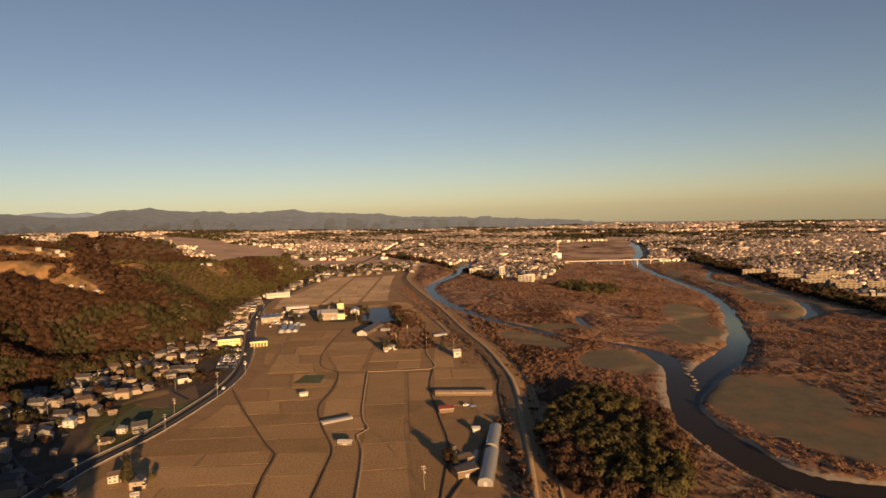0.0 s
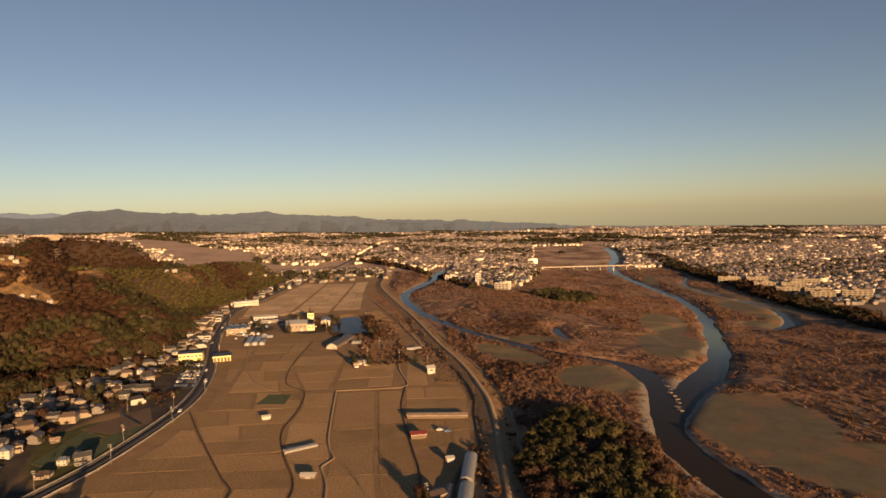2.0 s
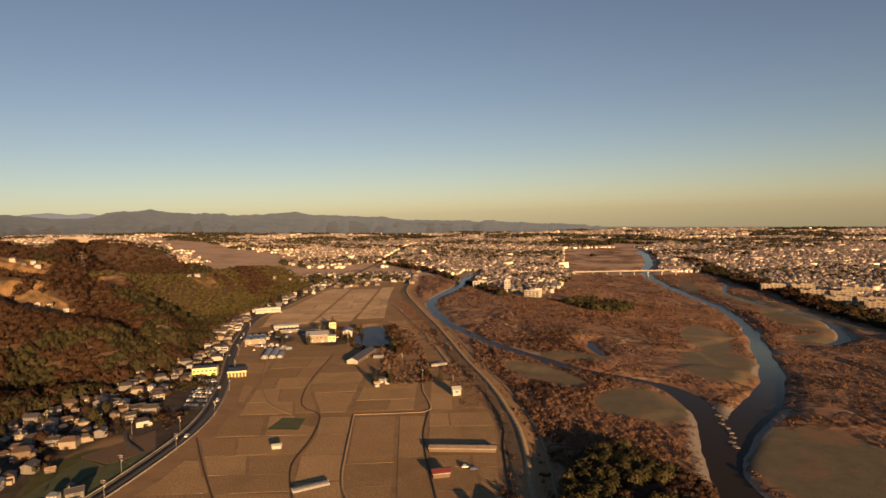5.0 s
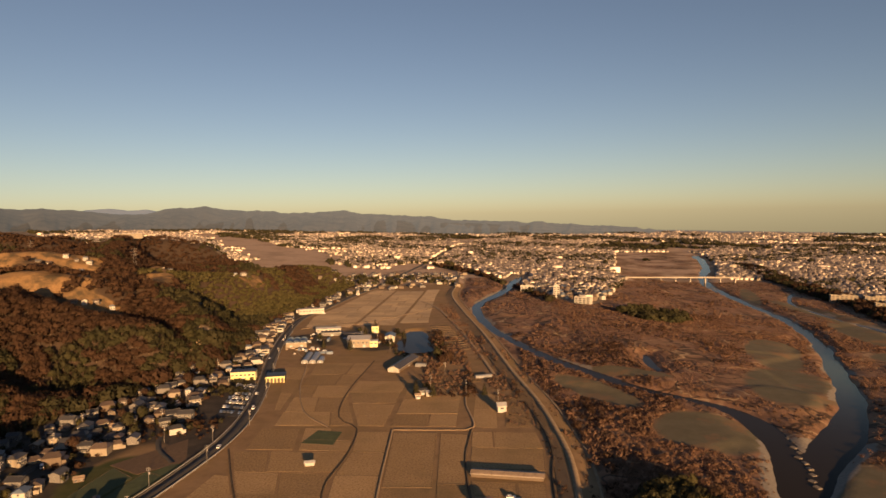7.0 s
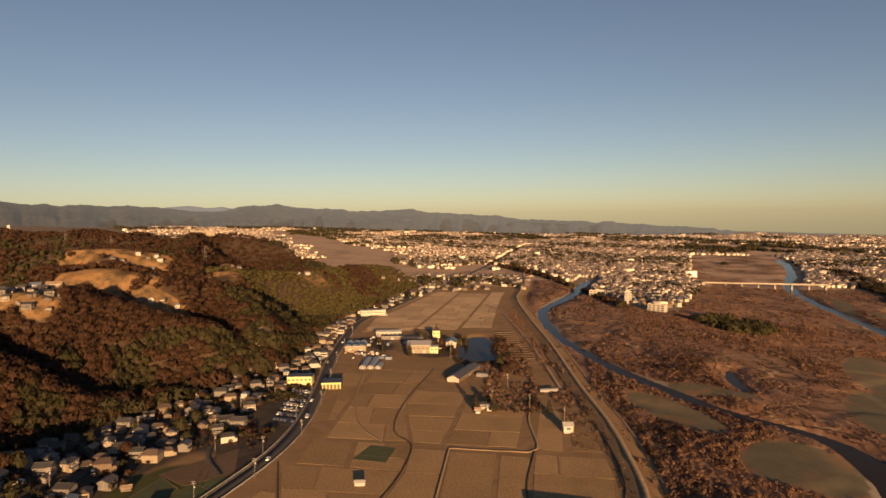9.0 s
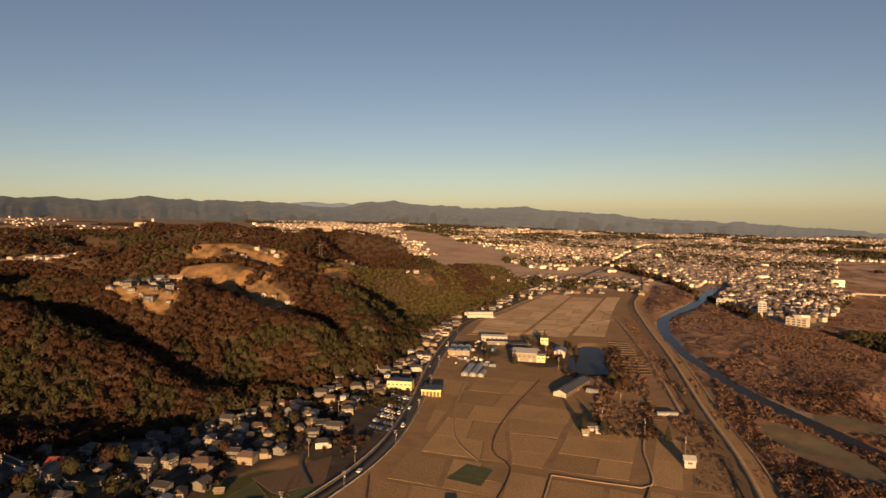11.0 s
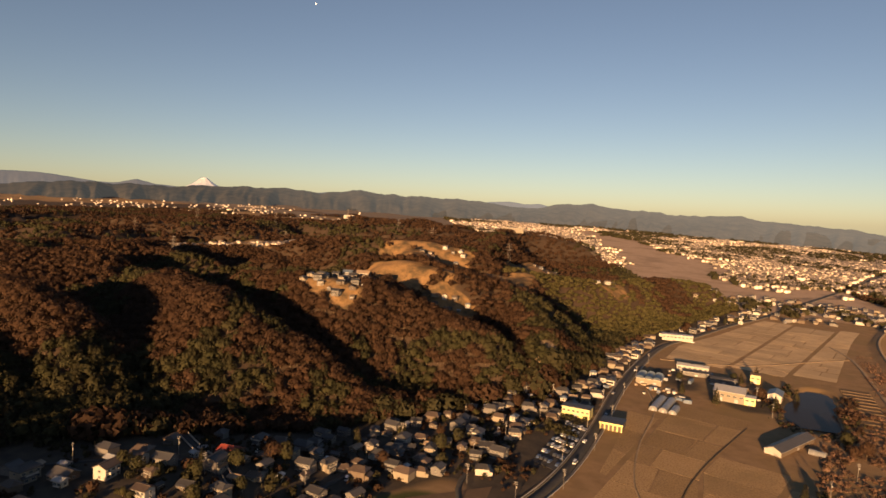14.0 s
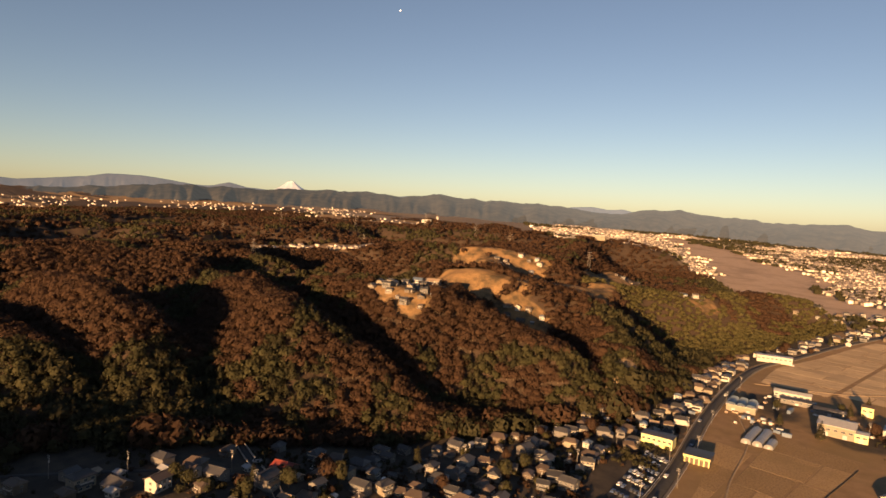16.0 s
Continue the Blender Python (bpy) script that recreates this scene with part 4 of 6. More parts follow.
def core_cloud(x, y, z, tall, wide, shape):
    """The dense inner twigs of each crown: a small uneven many-sided mass under the leaf clumps."""
    g = (1 + 5 ** 0.5) / 2
    p = np.array([(-1, g, 0), (1, g, 0), (-1, -g, 0), (1, -g, 0), (0, -1, g), (0, 1, g), (0, -1, -g), (0, 1, -g), (g, 0, -1), (g, 0, 1), (-g, 0, -1), (-g, 0, 1)]) / math.sqrt(1 + g * g)
    f = np.array([(0, 11, 5), (0, 5, 1), (0, 1, 7), (0, 7, 10), (0, 10, 11), (1, 5, 9), (5, 11, 4), (11, 10, 2), (10, 7, 6), (7, 1, 8), (3, 9, 4), (3, 4, 2), (3, 2, 6), (3, 6, 8), (3, 8, 9), (4, 9, 5), (2, 4, 11), (6, 2, 10), (8, 6, 7), (9, 8, 1)])
    n = len(x)
    q = p[None] * (0.5 + 0.3 * veg.rand(n, 12, 1))
    up = (q[..., 2] + 1) / 2
    if shape == "cone":
        side, hz = 1.25 * (1.05 - up) * 0.8, 0.12 + 0.84 * up
    else:
        side, hz = np.ones_like(up), 0.58 + 0.40 * q[..., 2]
    v = np.stack([x[:, None] + q[..., 0] * side * wide[:, None], y[:, None] + q[..., 1] * side * wide[:, None], z[:, None] + hz * tall[:, None]], -1)
    return v.reshape(-1, 3), (f[None] + 12 * np.arange(n)[:, None, None]).reshape(-1, 3)


def stand(name, label, category, sets, trunk=True):
    """One wood as stuff: crowns of one or more kinds, and trunks."""
    root = tagged(new(name), label, category, kind="stuff")
    for mat, (x, y, tall, wide), count, size, shape in sets:
        if len(x) == 0:
            continue
        z = height(x, y)
        tri = leaf_cloud(x, y, z, tall, wide, count, size, shape)
        core, core_faces = core_cloud(x, y, z, tall, wide, shape) if shape != "bush" else (np.zeros((0, 3)), np.zeros((0, 3), int))
        crowns = big_mesh("crowns", np.vstack([tri, core]), np.vstack([np.arange(len(tri)).reshape(-1, 3), core_faces + len(tri)]), M[mat], True)
        tint = veg.rand(len(x))
        tone = crowns.attributes.new("tone", "FLOAT", "POINT")
        tone.data.foreach_set("value", np.concatenate([np.repeat(tint, count * 3), np.repeat(tint, len(core) // len(x))]).astype(np.float32))
        part("crowns", crowns, None, root)
        if trunk:
            v, f = trunk_cloud(x, y, z, tall, wide)
            part("trunks", big_mesh("trunks", v, f, M["bark"]), None, root)
    return root


def scatter(x0, x1, y0, y1, step):
    x, y = np.meshgrid(np.arange(x0, x1, step), np.arange(y0, y1, step))
    x, y = x.ravel(), y.ravel()
    return x + (veg.rand(len(x)) - 0.5) * step * 1.1, y + (veg.rand(len(x)) - 0.5) * step * 1.1


def hill_woods(step, r0, r1, box_of, count, size, scale, name):
    x, y = scatter(*box_of, step)
    r = np.hypot(x + 20, y - 180)
    c = cover(x, y)
    ok = (r >= r0) & (r < r1) & (c["forest"] > 0.45) & (hill_inside(x, y) > -4)
    az = np.degrees(np.arctan2(-x, y - 100))
    ok &= (az > -5) & (az < 200) & ((y > 225) | (veg.rand(len(x)) < 0.25))
    x, y = x[ok], y[ok]
    d = hill_inside(x, y)
    kind = fbm(x, y, 85, 3, 21) + 0.55 * smooth((110 - d) / 90) - 0.25 + 0.25 * fbm(x, y, 16, 1, 5) + 0.3 * smooth((-345 - x) / 40) * smooth((660 - y) / 40) * smooth((y - 400) / 60)
    spur = smooth((y - 850) / 60) * smooth((1290 - y) / 40) * smooth((240 - d) / 60)
    n = len(x)
    tall = scale * (9 + 2.4 * veg.rand(n))
    wide = scale * (4.6 + 2.6 * veg.rand(n) ** 2)
    pick_b = (spur > 0.5) & (kind > -0.75)
    pick_c = (kind > 0.10) & ~pick_b & (veg.rand(n) < 0.55)
    pick_e = (kind > 0.10) & ~pick_b & ~pick_c
    pick_d = ~(pick_b | pick_c | pick_e)
    sub = lambda m, a, b: (x[m], y[m], tall[m] * a * (0.9 + 0.3 * veg.rand(m.sum()) ** 3), wide[m] * b)
    stand(name, "winter hillside woodland of bare brown trees and dark cedars", "woodland", [
        ("cedar", sub(pick_c, 1.15, 0.98), count, size, "cone"),
        ("evergreen", sub(pick_e, 0.95, 1.15), count, size, "round"),
        ("bamboo", sub(pick_b, 0.7, 1.0), count, size, "round"),
        ("bare", sub(pick_d, 0.95, 1.25), count, size * 0.9, "round")], r1 < 900)


hill_woods(5.6, 0, 640, (-640, -100, 0, 820), 110, 0.135, 0.85, "hillside_wood")
hill_woods(7.2, 640, 1250, (-1100, -250, 60, 1350), 34, 0.21, 0.85, "hillside_wood")
hill_woods(13, 1250, 3000, (-2700, -300, 60, 2700), 14, 0.32, 1.0, "hillside_wood")

# the wood on the river flat
x, y = scatter(25, 135, 225, 415, 4.6)
rim = 1.0 - np.maximum(np.abs((x - 84 - 0.10 * (y - 320)) / 34), 0) ** 2 - np.abs((y - 310) / 78) ** 2.6 + 0.22 * fbm(x, y, 30, 3, 2)
ok = (rim > 0) & (water_depth(x, y) < -4)
x, y, rim = x[ok], y[ok], rim[ok]
tall, wide = 6.5 + 3 * veg.rand(len(x)) + 2 * np.clip(rim, 0, 0.5), 3.0 + 1.6 * veg.rand(len(x))
brown = (fbm(x, y, 34, 2, 8) - 0.9 * np.clip(rim, 0, 0.6) + 0.2) > 0.12
pale = ~brown & (veg.rand(len(x)) < 0.5)
dark = ~brown & ~pale
stand("river_wood", "dense dark evergreen wood with bare trees on the river flat", "woodland", [
    ("evergreen", (x[dark], y[dark], tall[dark], wide[dark]), 240, 0.15, "round"), ("bamboo", (x[pale], y[pale], tall[pale], wide[pale]), 240, 0.15, "round"), ("russet", (x[brown], y[brown], tall[brown] * 0.8, wide[brown]), 220, 0.135, "round")])


def thicket(name, label, box_of, step, keep_if, low, high, count, size, mats=("reed", "bare"), mix=0.3, spread=1.0):
    x, y = scatter(*box_of, step)
    ok = keep_if(x, y) & (water_depth(x, y) < -2.5)
    x, y = x[ok], y[ok]
    tall = low + (high - low) * veg.rand(len(x)) ** 2 * (0.6 + 0.8 * np.clip(0.5 + fbm(x, y, 50, 2, 14), 0, 1))
    wide = tall * (0.55 + 0.4 * veg.rand(len(x))) * spread
    other = veg.rand(len(x)) + 0.4 * fbm(x, y, 60, 2, 3) < mix
    stand(name, label, "scrub", [(mats[0], (x[~other], y[~other], tall[~other], wide[~other] * 1.1), count, size, "bush"), (mats[1], (x[other], y[other], tall[other] * 1.2, wide[other] * 1.1), count, size, "bush")], False)


def on_flat(least):
    def test(x, y):
        c = cover(x, y)
        dike = line_distance(x, y, DIKE)[0]
        return (c["scrub"] > 0.5) & (c["gravel"] < 0.4) & (dike > 9) & (fbm(x, y, 46, 3, 17) > least)
    return test


thicket("river_scrub", "rust-brown dry reeds and leafless bushes on the river flat", (30, 130, 380, 720), 3.0, on_flat(-0.9), 0.6, 2.4, 46, 0.17, mix=0.16, spread=1.5)
thicket("river_scrub", "rust-brown dry reeds and leafless bushes on the river flat", (90, 480, 240, 1000), 4.0, on_flat(-0.6), 0.4, 1.4, 26, 0.21, mix=0.16, spread=1.9)
thicket("river_scrub", "rust-brown dry reeds and leafless bushes on the river flat", (-60, 640, 720, 1500), 6.4, on_flat(-0.4), 0.5, 1.7, 20, 0.26, mix=0.2, spread=2.0)
thicket("river_grove", "dark evergreen grove on the river island", (160, 320, 840, 1020), 5.0, lambda x, y: blob(x, y, 215, 925, 46, 52) > 0.5, 4, 9, 40, 0.26, ("evergreen", "evergreen"))
thicket("bank_trees", "dark band of trees along the far river bank", (380, 720, 640, 1900), 8.0, lambda x, y: np.abs(x - np.interp(y, [640, 760, 900, 1000, 1200, 1500, 1900], [540, 556, 566, 574, 604, 634, 700])) < 24 + 8 * fbm(x, y, 60, 2, 2), 6, 11, 34, 0.32, ("cedar", "bare"), 0.35)
thicket("bank_trees", "dark band of trees below the town's edge", (-150, 90, 940, 1750), 9.0, lambda x, y: np.abs(y - np.interp(x, [-160, -137, -29, 59, 100, 144, 258, 420], [1720, 1640, 1440, 1140, 1004, 930, 1170, 1570])) < 20 + 10 * fbm(x, y, 60, 2, 2), 5, 10, 30, 0.34, ("cedar", "bare"), 0.5)
thicket("pond_trees", "evergreens and bare bushes round the pond", (-125, -20, 640, 800), 4.0, lambda x, y: (np.abs(water_depth(x, y) + 9) < 8) & (fbm(x, y, 30, 2, 5) > -0.45), 0.8, 3.6, 44, 0.24, ("bare", "evergreen"), 0.4)
thicket("field_scrub", "reddish dry bushes beside the fields", (-70, 10, 540, 760), 3.8, lambda x, y: (np.abs(x - np.interp(y, [540, 620, 700, 760], [-30, -38, -46, -62])) < 21) & (fbm(x, y, 24, 2, 7) > -0.5), 0.6, 2.6, 34, 0.26, spread=1.4)
thicket("embankment_scrub", "dry grass and bushes along the river embankment", (-60, 70, 230, 760), 3.4, lambda x, y: (np.abs(line_distance(x, y, DIKE)[0] - 7.5) < 3) & (fbm(x, y, 26, 2, 12) > -0.1), 0.4, 1.7, 18, 0.36)
thicket("track_scrub", "rusty dry grass and low bushes beside the dirt tracks", (-110, 40, 480, 1010), 3.6, lambda x, y: (np.abs(line_distance(x, y, DIKE)[0] - 18) < 9) & (x < np.interp(y, DIKE[:, 1], DIKE[:, 0])) & (fbm(x, y, 26, 3, 19) > -0.25), 0.3, 1.5, 20, 0.24, mix=0.1, spread=1.7)
thicket("near_scrub", "brown bushes and small trees at the foot of the embankment", (18, 44, 225, 352), 3.0, lambda x, y: (x > 27) & (x < 34) & (fbm(x, y, 20, 2, 6) > -0.3), 0.8, 2.6, 40, 0.3)
thicket("village_shrubs", "garden shrubs and hedges between the houses", (-345, -176, 250, 640), 5.2, lambda x, y: (hill_inside(x, y) < 2) & (x < np.interp(y, ROAD[:, 1], ROAD[:, 0]) - 9) & (blob(x, y, -188, 385, 30, 62) < 0.2) & (fbm(x, y, 22, 3, 15) > -0.08), 1.0, 3.8, 40, 0.28, ("bare", "cedar"), 0.55)
thicket("foot_trees", "tall cedars and bare trees at the foot of the hill", (-390, -240, 60, 800), 5.0, lambda x, y: (hill_inside(x, y) > -6) & (hill_inside(x, y) < 10) & (fbm(x, y, 40, 2, 9) > -0.4), 6, 12, 130, 0.17, ("cedar", "bare"), 0.4)


# ---------------------------------------------------------------- the town beyond the rivers
def town(name, label, x, y, w, d, h, turn, rise):
    n = len(x)
    z = height(x, y)
    c, s = np.cos(turn), np.sin(turn)

    def corner(a, b, zz):
        return np.stack([x + a * c - b * s, y + a * s + b * c, zz], -1)
    ring = lambda k, zz: [corner(-w / 2 * k, -d / 2 * k, zz), corner(w / 2 * k, -d / 2 * k, zz), corner(w / 2 * k, d / 2 * k, zz), corner(-w / 2 * k, d / 2 * k, zz)]
    v = np.stack(ring(1, z - 2) + ring(1, z + h), 1).reshape(-1, 3)
    k = np.arange(n)[:, None] * 8
    f = np.concatenate([np.concatenate([k + i, k + (i + 1) % 4, k + 4 + (i + 1) % 4, k + 4 + i], 1) for i in range(4)], 0)
    root = tagged(new(name), label, "town houses", kind="stuff")
    part("walls", big_mesh("walls", v, f, M["town_wall"]), None, root)
    eave = 1 + 0.7 / np.minimum(w, d)
    top = np.stack([corner(-w * 0.30, -d * 0.03, z + h + rise), corner(w * 0.30, -d * 0.03, z + h + rise), corner(w * 0.30, d * 0.03, z + h + rise), corner(-w * 0.30, d * 0.03, z + h + rise)], 1)
    low = np.stack([corner(-w / 2 * eave, -d / 2 * eave, z + h), corner(w / 2 * eave, -d / 2 * eave, z + h), corner(w / 2 * eave, d / 2 * eave, z + h), corner(-w / 2 * eave, d / 2 * eave, z + h)], 1)
    v = np.concatenate([low, top], 1).reshape(-1, 3)
    f = np.concatenate([np.concatenate([k + i, k + (i + 1) % 4, k + 4 + (i + 1) % 4, k + 4 + i], 1) for i in range(4)] + [np.concatenate([k + 4, k + 5, k + 6, k + 7], 1)], 0)
    part("roofs", big_mesh("roofs", v, f, M["town_roof"]), None, root)


def town_cells(r0, r1, cell, big):
    x, y = scatter(-3300, 3300, 900, 4700, cell)
    r, az = np.hypot(x, y - 100), np.degrees(np.arctan2(-x, y - 100))
    c = cover(x, y)
    ok = (r >= r0) & (r < r1) & (az > -41) & (az < 62) & (hill_inside(x, y) < 0) & (c["built"] > 0.5) & (veg.rand(len(x)) < 0.86) & (c["scrub"] < 0.3) & (water_depth(x, y) < -20)
    ok &= line_distance(x, y, ROAD)[0] > 12
    x, y = x[ok], y[ok]
    n = len(x)
    large = veg.rand(n) < 0.007
    w = np.where(large, 15 + 20 * veg.rand(n), 6.5 + 4.5 * veg.rand(n)) * big
    d = np.where(large, 11 + 8 * veg.rand(n), 7 + 4 * veg.rand(n)) * big
    h = np.where(large, 6 + 7 * veg.rand(n) ** 2, 3.9 + 2.6 * veg.rand(n)) * (0.95 - 0.15 * (big - 1))
    turn = 0.25 + 0.5 * np.round(fbm(x, y, 600, 2, 4) * 3) / 3 + (veg.rand(n) < 0.5) * np.pi / 2 + 0.1 * veg.randn(n)
    turn = np.where(large, 0.2 * veg.randn(n), turn)
    rise = np.where(large, 0.4, 1.9 + 1.2 * veg.rand(n))
    return x, y, w, d, h, turn, rise


def near_town(parts_of, limit):
    """The nearest houses of the town, each a thing of its own; returns the rest."""
    x, y, w, d, h, turn, rise = parts_of
    near = (np.hypot(x, y - 100) < limit) & (w < 16)
    protos = []
    for wall, roof, tint in (("white", "roof_grey", "white"), ("cream", "roof_brown", "cream"), ("grey_wall", "roof_grey", "grey"), ("cream", "roof_blue", "cream"), ("brown_wall", "roof_brown", "brown")):
        bm = boxes((-4.8, 4.8, -4.0, 4.0, -2, 5.4))
        me = bpy.data.meshes.new("town_house")
        bm.to_mesh(me)
        bm.free()
        me.materials.append(M[wall])
        rm = mesh_of("roof", [(-5.3, -4.5, 5.3), (5.3, -4.5, 5.3), (5.3, 4.5, 5.3), (-5.3, 4.5, 5.3), (-2.4, 0, 7.5), (2.4, 0, 7.5)], [(0, 1, 5, 4), (2, 3, 4, 5), (3, 0, 4), (1, 2, 5), (3, 2, 1, 0)], M[roof])
        protos.append((me, rm, tint))
    for k in np.nonzero(near)[0]:
        me, rm, tint = protos[int(veg.randint(5))]
        ob = new("town_house", me)
        ob.matrix_basis = pose(x[k], y[k], ground_z(x[k], y[k]), 0, 0, math.degrees(turn[k])) @ Matrix.Diagonal((w[k] / 9.6, d[k] / 8.0, h[k] / 5.4, 1))
        tagged(ob, f"small {tint} two-storey town house with a tiled roof", "house", "town houses")
        part("roof", rm, None, ob)
    return [q[~near] for q in parts_of]


town("town_houses", "dense sunlit town of small tiled houses across the river", *near_town(town_cells(960, 1900, 11.5, 0.8), 1120))
town("town_houses", "sunlit far town spreading over the plain", *town_cells(1900, 3000, 13.0, 0.9))
town("town_houses", "sunlit far town spreading over the plain", *town_cells(3000, 4600, 19, 1.0))
x, y = scatter(-3300, 3300, 1000, 4600, 36)
r, az = np.hypot(x, y - 100), np.degrees(np.arctan2(-x, y - 100))
ok = (hill_inside(x, y) < 0) & (r > 1150) & (cover(x, y)["scrub"] < 0.2) & (r < 4600) & (az > -41) & (az < 60) & (fbm(x, y, 300, 3, 30) > 0.16) & (water_depth(x, y) < -12)
x, y, r = x[ok], y[ok], r[ok]
stand("town_trees", "dark trees and groves scattered through the far town", "trees", [("cedar", (x, y, 5 + 3 * veg.rand(len(x)) + r / 1400, 6 + 5 * veg.rand(len(x)) + r / 600), 22, 0.4, "bush")], False)
# villages and open ground among the far hills
for cx, cy, rx, ry, num in ((-1071, 745, 26, 36, 10), (-1085, 840, 30, 40, 16), (-1015, 900, 26, 44, 26), (-1030, 968, 24, 36, 18), (-1275, 420, 30, 70, 24), (-2700, 1160, 260, 200, 40), (-3270, 860, 240, 260, 40), (-2550, 1590, 260, 160, 50), (-2900, 2130, 240, 200, 40), (-1500, 1900, 500, 150, 60), (-2500, 1900, 700, 160, 90), (-2900, 700, 500, 220, 60), (-3000, 1500, 600, 240, 80), (-2600, 300, 400, 140, 40)):
    x, y = cx + rx * veg.randn(num) * 0.5, cy + ry * veg.randn(num) * 0.5
    town("far_village", "pale houses of a village among the wooded hills", x, y, 6.5 + 4 * veg.rand(num), 6 + 2 * veg.rand(num), 3.4 + 1.6 * veg.rand(num), veg.randn(num) * 0.3, 1.5 + veg.rand(num))


# ---------------------------------------------------------------- houses
def prism(bm, w, d, z0, rise, over=0.6, hip=0.0, thick=0.25, mono=False):
    """A roof over a w x d plan, with eaves: gabled, hipped or sloping one way."""
    a, b = w / 2 + over, d / 2 + over
    h = (w / 2) * hip
    if mono:
        top = [(-a, -b, z0), (a, -b, z0), (a, b, z0 + rise), (-a, b, z0 + rise)]
        lo = [bm.verts.new(p) for p in top]
        up = [bm.verts.new((p[0], p[1], p[2] + thick)) for p in top]
        bm.faces.new(up)
        bm.faces.new(lo[::-1])
        for i in range(4):
            bm.faces.new((lo[i], lo[(i + 1) % 4], up[(i + 1) % 4], up[i]))
        return bm
    rows = []
    for k in (0, thick):
        rows.append([bm.verts.new(p) for p in ((-a, -b, z0 + k), (a, -b, z0 + k), (a, b, z0 + k), (-a, b, z0 + k), (-a + h, 0, z0 + rise + k), (a - h, 0, z0 + rise + k))])
    lo, up = rows
    for v, flip in ((up, False), (lo, True)):
        for f in ((0, 1, 5, 4), (2, 3, 4, 5), (3, 0, 4), (1, 2, 5)):
            if len(f) == 3 and not hip and not flip:
                continue
            if len(f) == 3 and not hip:
                continue
            bm.faces.new([v[i] for i in (f[::-1] if flip else f)])
    edges = [(0, 1), (2, 3)] + ([(1, 2), (3, 0)] if hip else [(1, 5), (5, 2), (3, 4), (4, 0)])
    for i, j in edges:
        bm.faces.new((lo[i], lo[j], up[j], up[i]))
    return bm


def shell(w, d, h, gable=0.0):
    """Walls of a house with the gable ends under the roof."""
    bm = bmesh.new()
    a, b = w / 2, d / 2
    low = [bm.verts.new(p) for p in ((-a, -b, -1.5), (a, -b, -1.5), (a, b, -1.5), (-a, b, -1.5))]
    top = [bm.verts.new((v.co.x, v.co.y, h)) for v in low]
    for i in (0, 2):
        bm.faces.new((low[i], low[(i + 1) % 4], top[(i + 1) % 4], top[i]))
    for i in (1, 3):
        face = [low[i], low[(i + 1) % 4], top[(i + 1) % 4], top[i]]
        if gable:
            tip = bm.verts.new((top[i].co.x, 0, h + gable))
            face.insert(3, tip)
        bm.faces.new(face)
    return bm


def glazed(parent, w, h, x, y, z, turn, frame_mat="white"):
    """A window in its frame, with a sill, standing a little proud of the wall."""
    win = part("window", boxes((-w / 2, w / 2, -0.06, 0.02, 0, h)), M["glass"], parent)
    win.matrix_local = pose(x, y, z, 0, 0, turn)
    bars = boxes((-w / 2 - 0.1, w / 2 + 0.1, -0.12, 0.0, -0.1, 0.0), (-w / 2 - 0.1, w / 2 + 0.1, -0.12, 0.0, h, h + 0.1), (-w / 2 - 0.1, -w / 2, -0.12, 0.0, 0, h), (w / 2, w / 2 + 0.1, -0.12, 0.0, 0, h), (-0.04, 0.04, -0.1, 0.0, 0, h))
    part("frame", bars, M[frame_mat], win)
    return win


def house(name, w, d, floors, wall, roof, hip, label, wing=0.0, balcony=False):
    root = tagged(new(name), label, "house", "village houses")
    h = 2.9 * floors
    rise = d * 0.26
    part("wall", shell(w, d, h, 0 if hip else rise * 0.93), M[wall], root)
    part("roof", prism(bmesh.new(), w, d, h, rise, 0.7, hip), M[roof], root)
    part("ridge_cap", boxes((-w / 2 * (1 - hip) - 0.4, w / 2 * (1 - hip) + 0.4, -0.22, 0.22, h + rise + 0.1, h + rise + 0.42)), M[roof], root)
    if wing:
        ow = part("porch_wall", boxes((-w * 0.45, w * 0.2, -d / 2 - wing, -d / 2 + 0.05, -1.5, 2.6)), M[wall], root)
        lean = prism(bmesh.new(), w * 0.65, wing, 2.6, 0.7, 0.4, mono=True)
        bmesh.ops.translate(lean, verts=lean.verts, vec=(-w * 0.125, -d / 2 - wing / 2, 0))
        part("porch_roof", lean, M[roof], root)
    for fl in range(floors):
        z = 0.9 + 2.9 * fl
        n = 3 if w > 9 else 2
        for k in range(n):
            x = (k - (n - 1) / 2) * w / n
            glazed(root, 1.7, 1.3, x, -d / 2 - (wing if wing and fl == 0 and x < w * 0.2 else 0) - 0.03, z, 0)
        glazed(root, 1.4, 1.2, w / 2 + 0.03, d * 0.05, z, 90)
        glazed(root, 1.4, 1.2, -w / 2 - 0.03, 0, z, -90)
    part("door", boxes((w * 0.28, w * 0.28 + 1.1, -d / 2 - 0.08, -d / 2 + 0.02, 0, 2.1)), M["brown_wall"], root)
    if balcony and floors > 1:
        bal = part("balcony", boxes((-w * 0.3, w * 0.3, -d / 2 - 1.3, -d / 2, 2.75, 2.95)), M["concrete"], root)
        part("railing", boxes((-w * 0.3, w * 0.3, -d / 2 - 1.3, -d / 2 - 1.22, 2.95, 3.9), (-w * 0.3, -w * 0.3 + 0.08, -d / 2 - 1.22, -d / 2, 2.95, 3.9), (w * 0.3 - 0.08, w * 0.3, -d / 2 - 1.22, -d / 2, 2.95, 3.9)), M["rail"], bal)
    return root


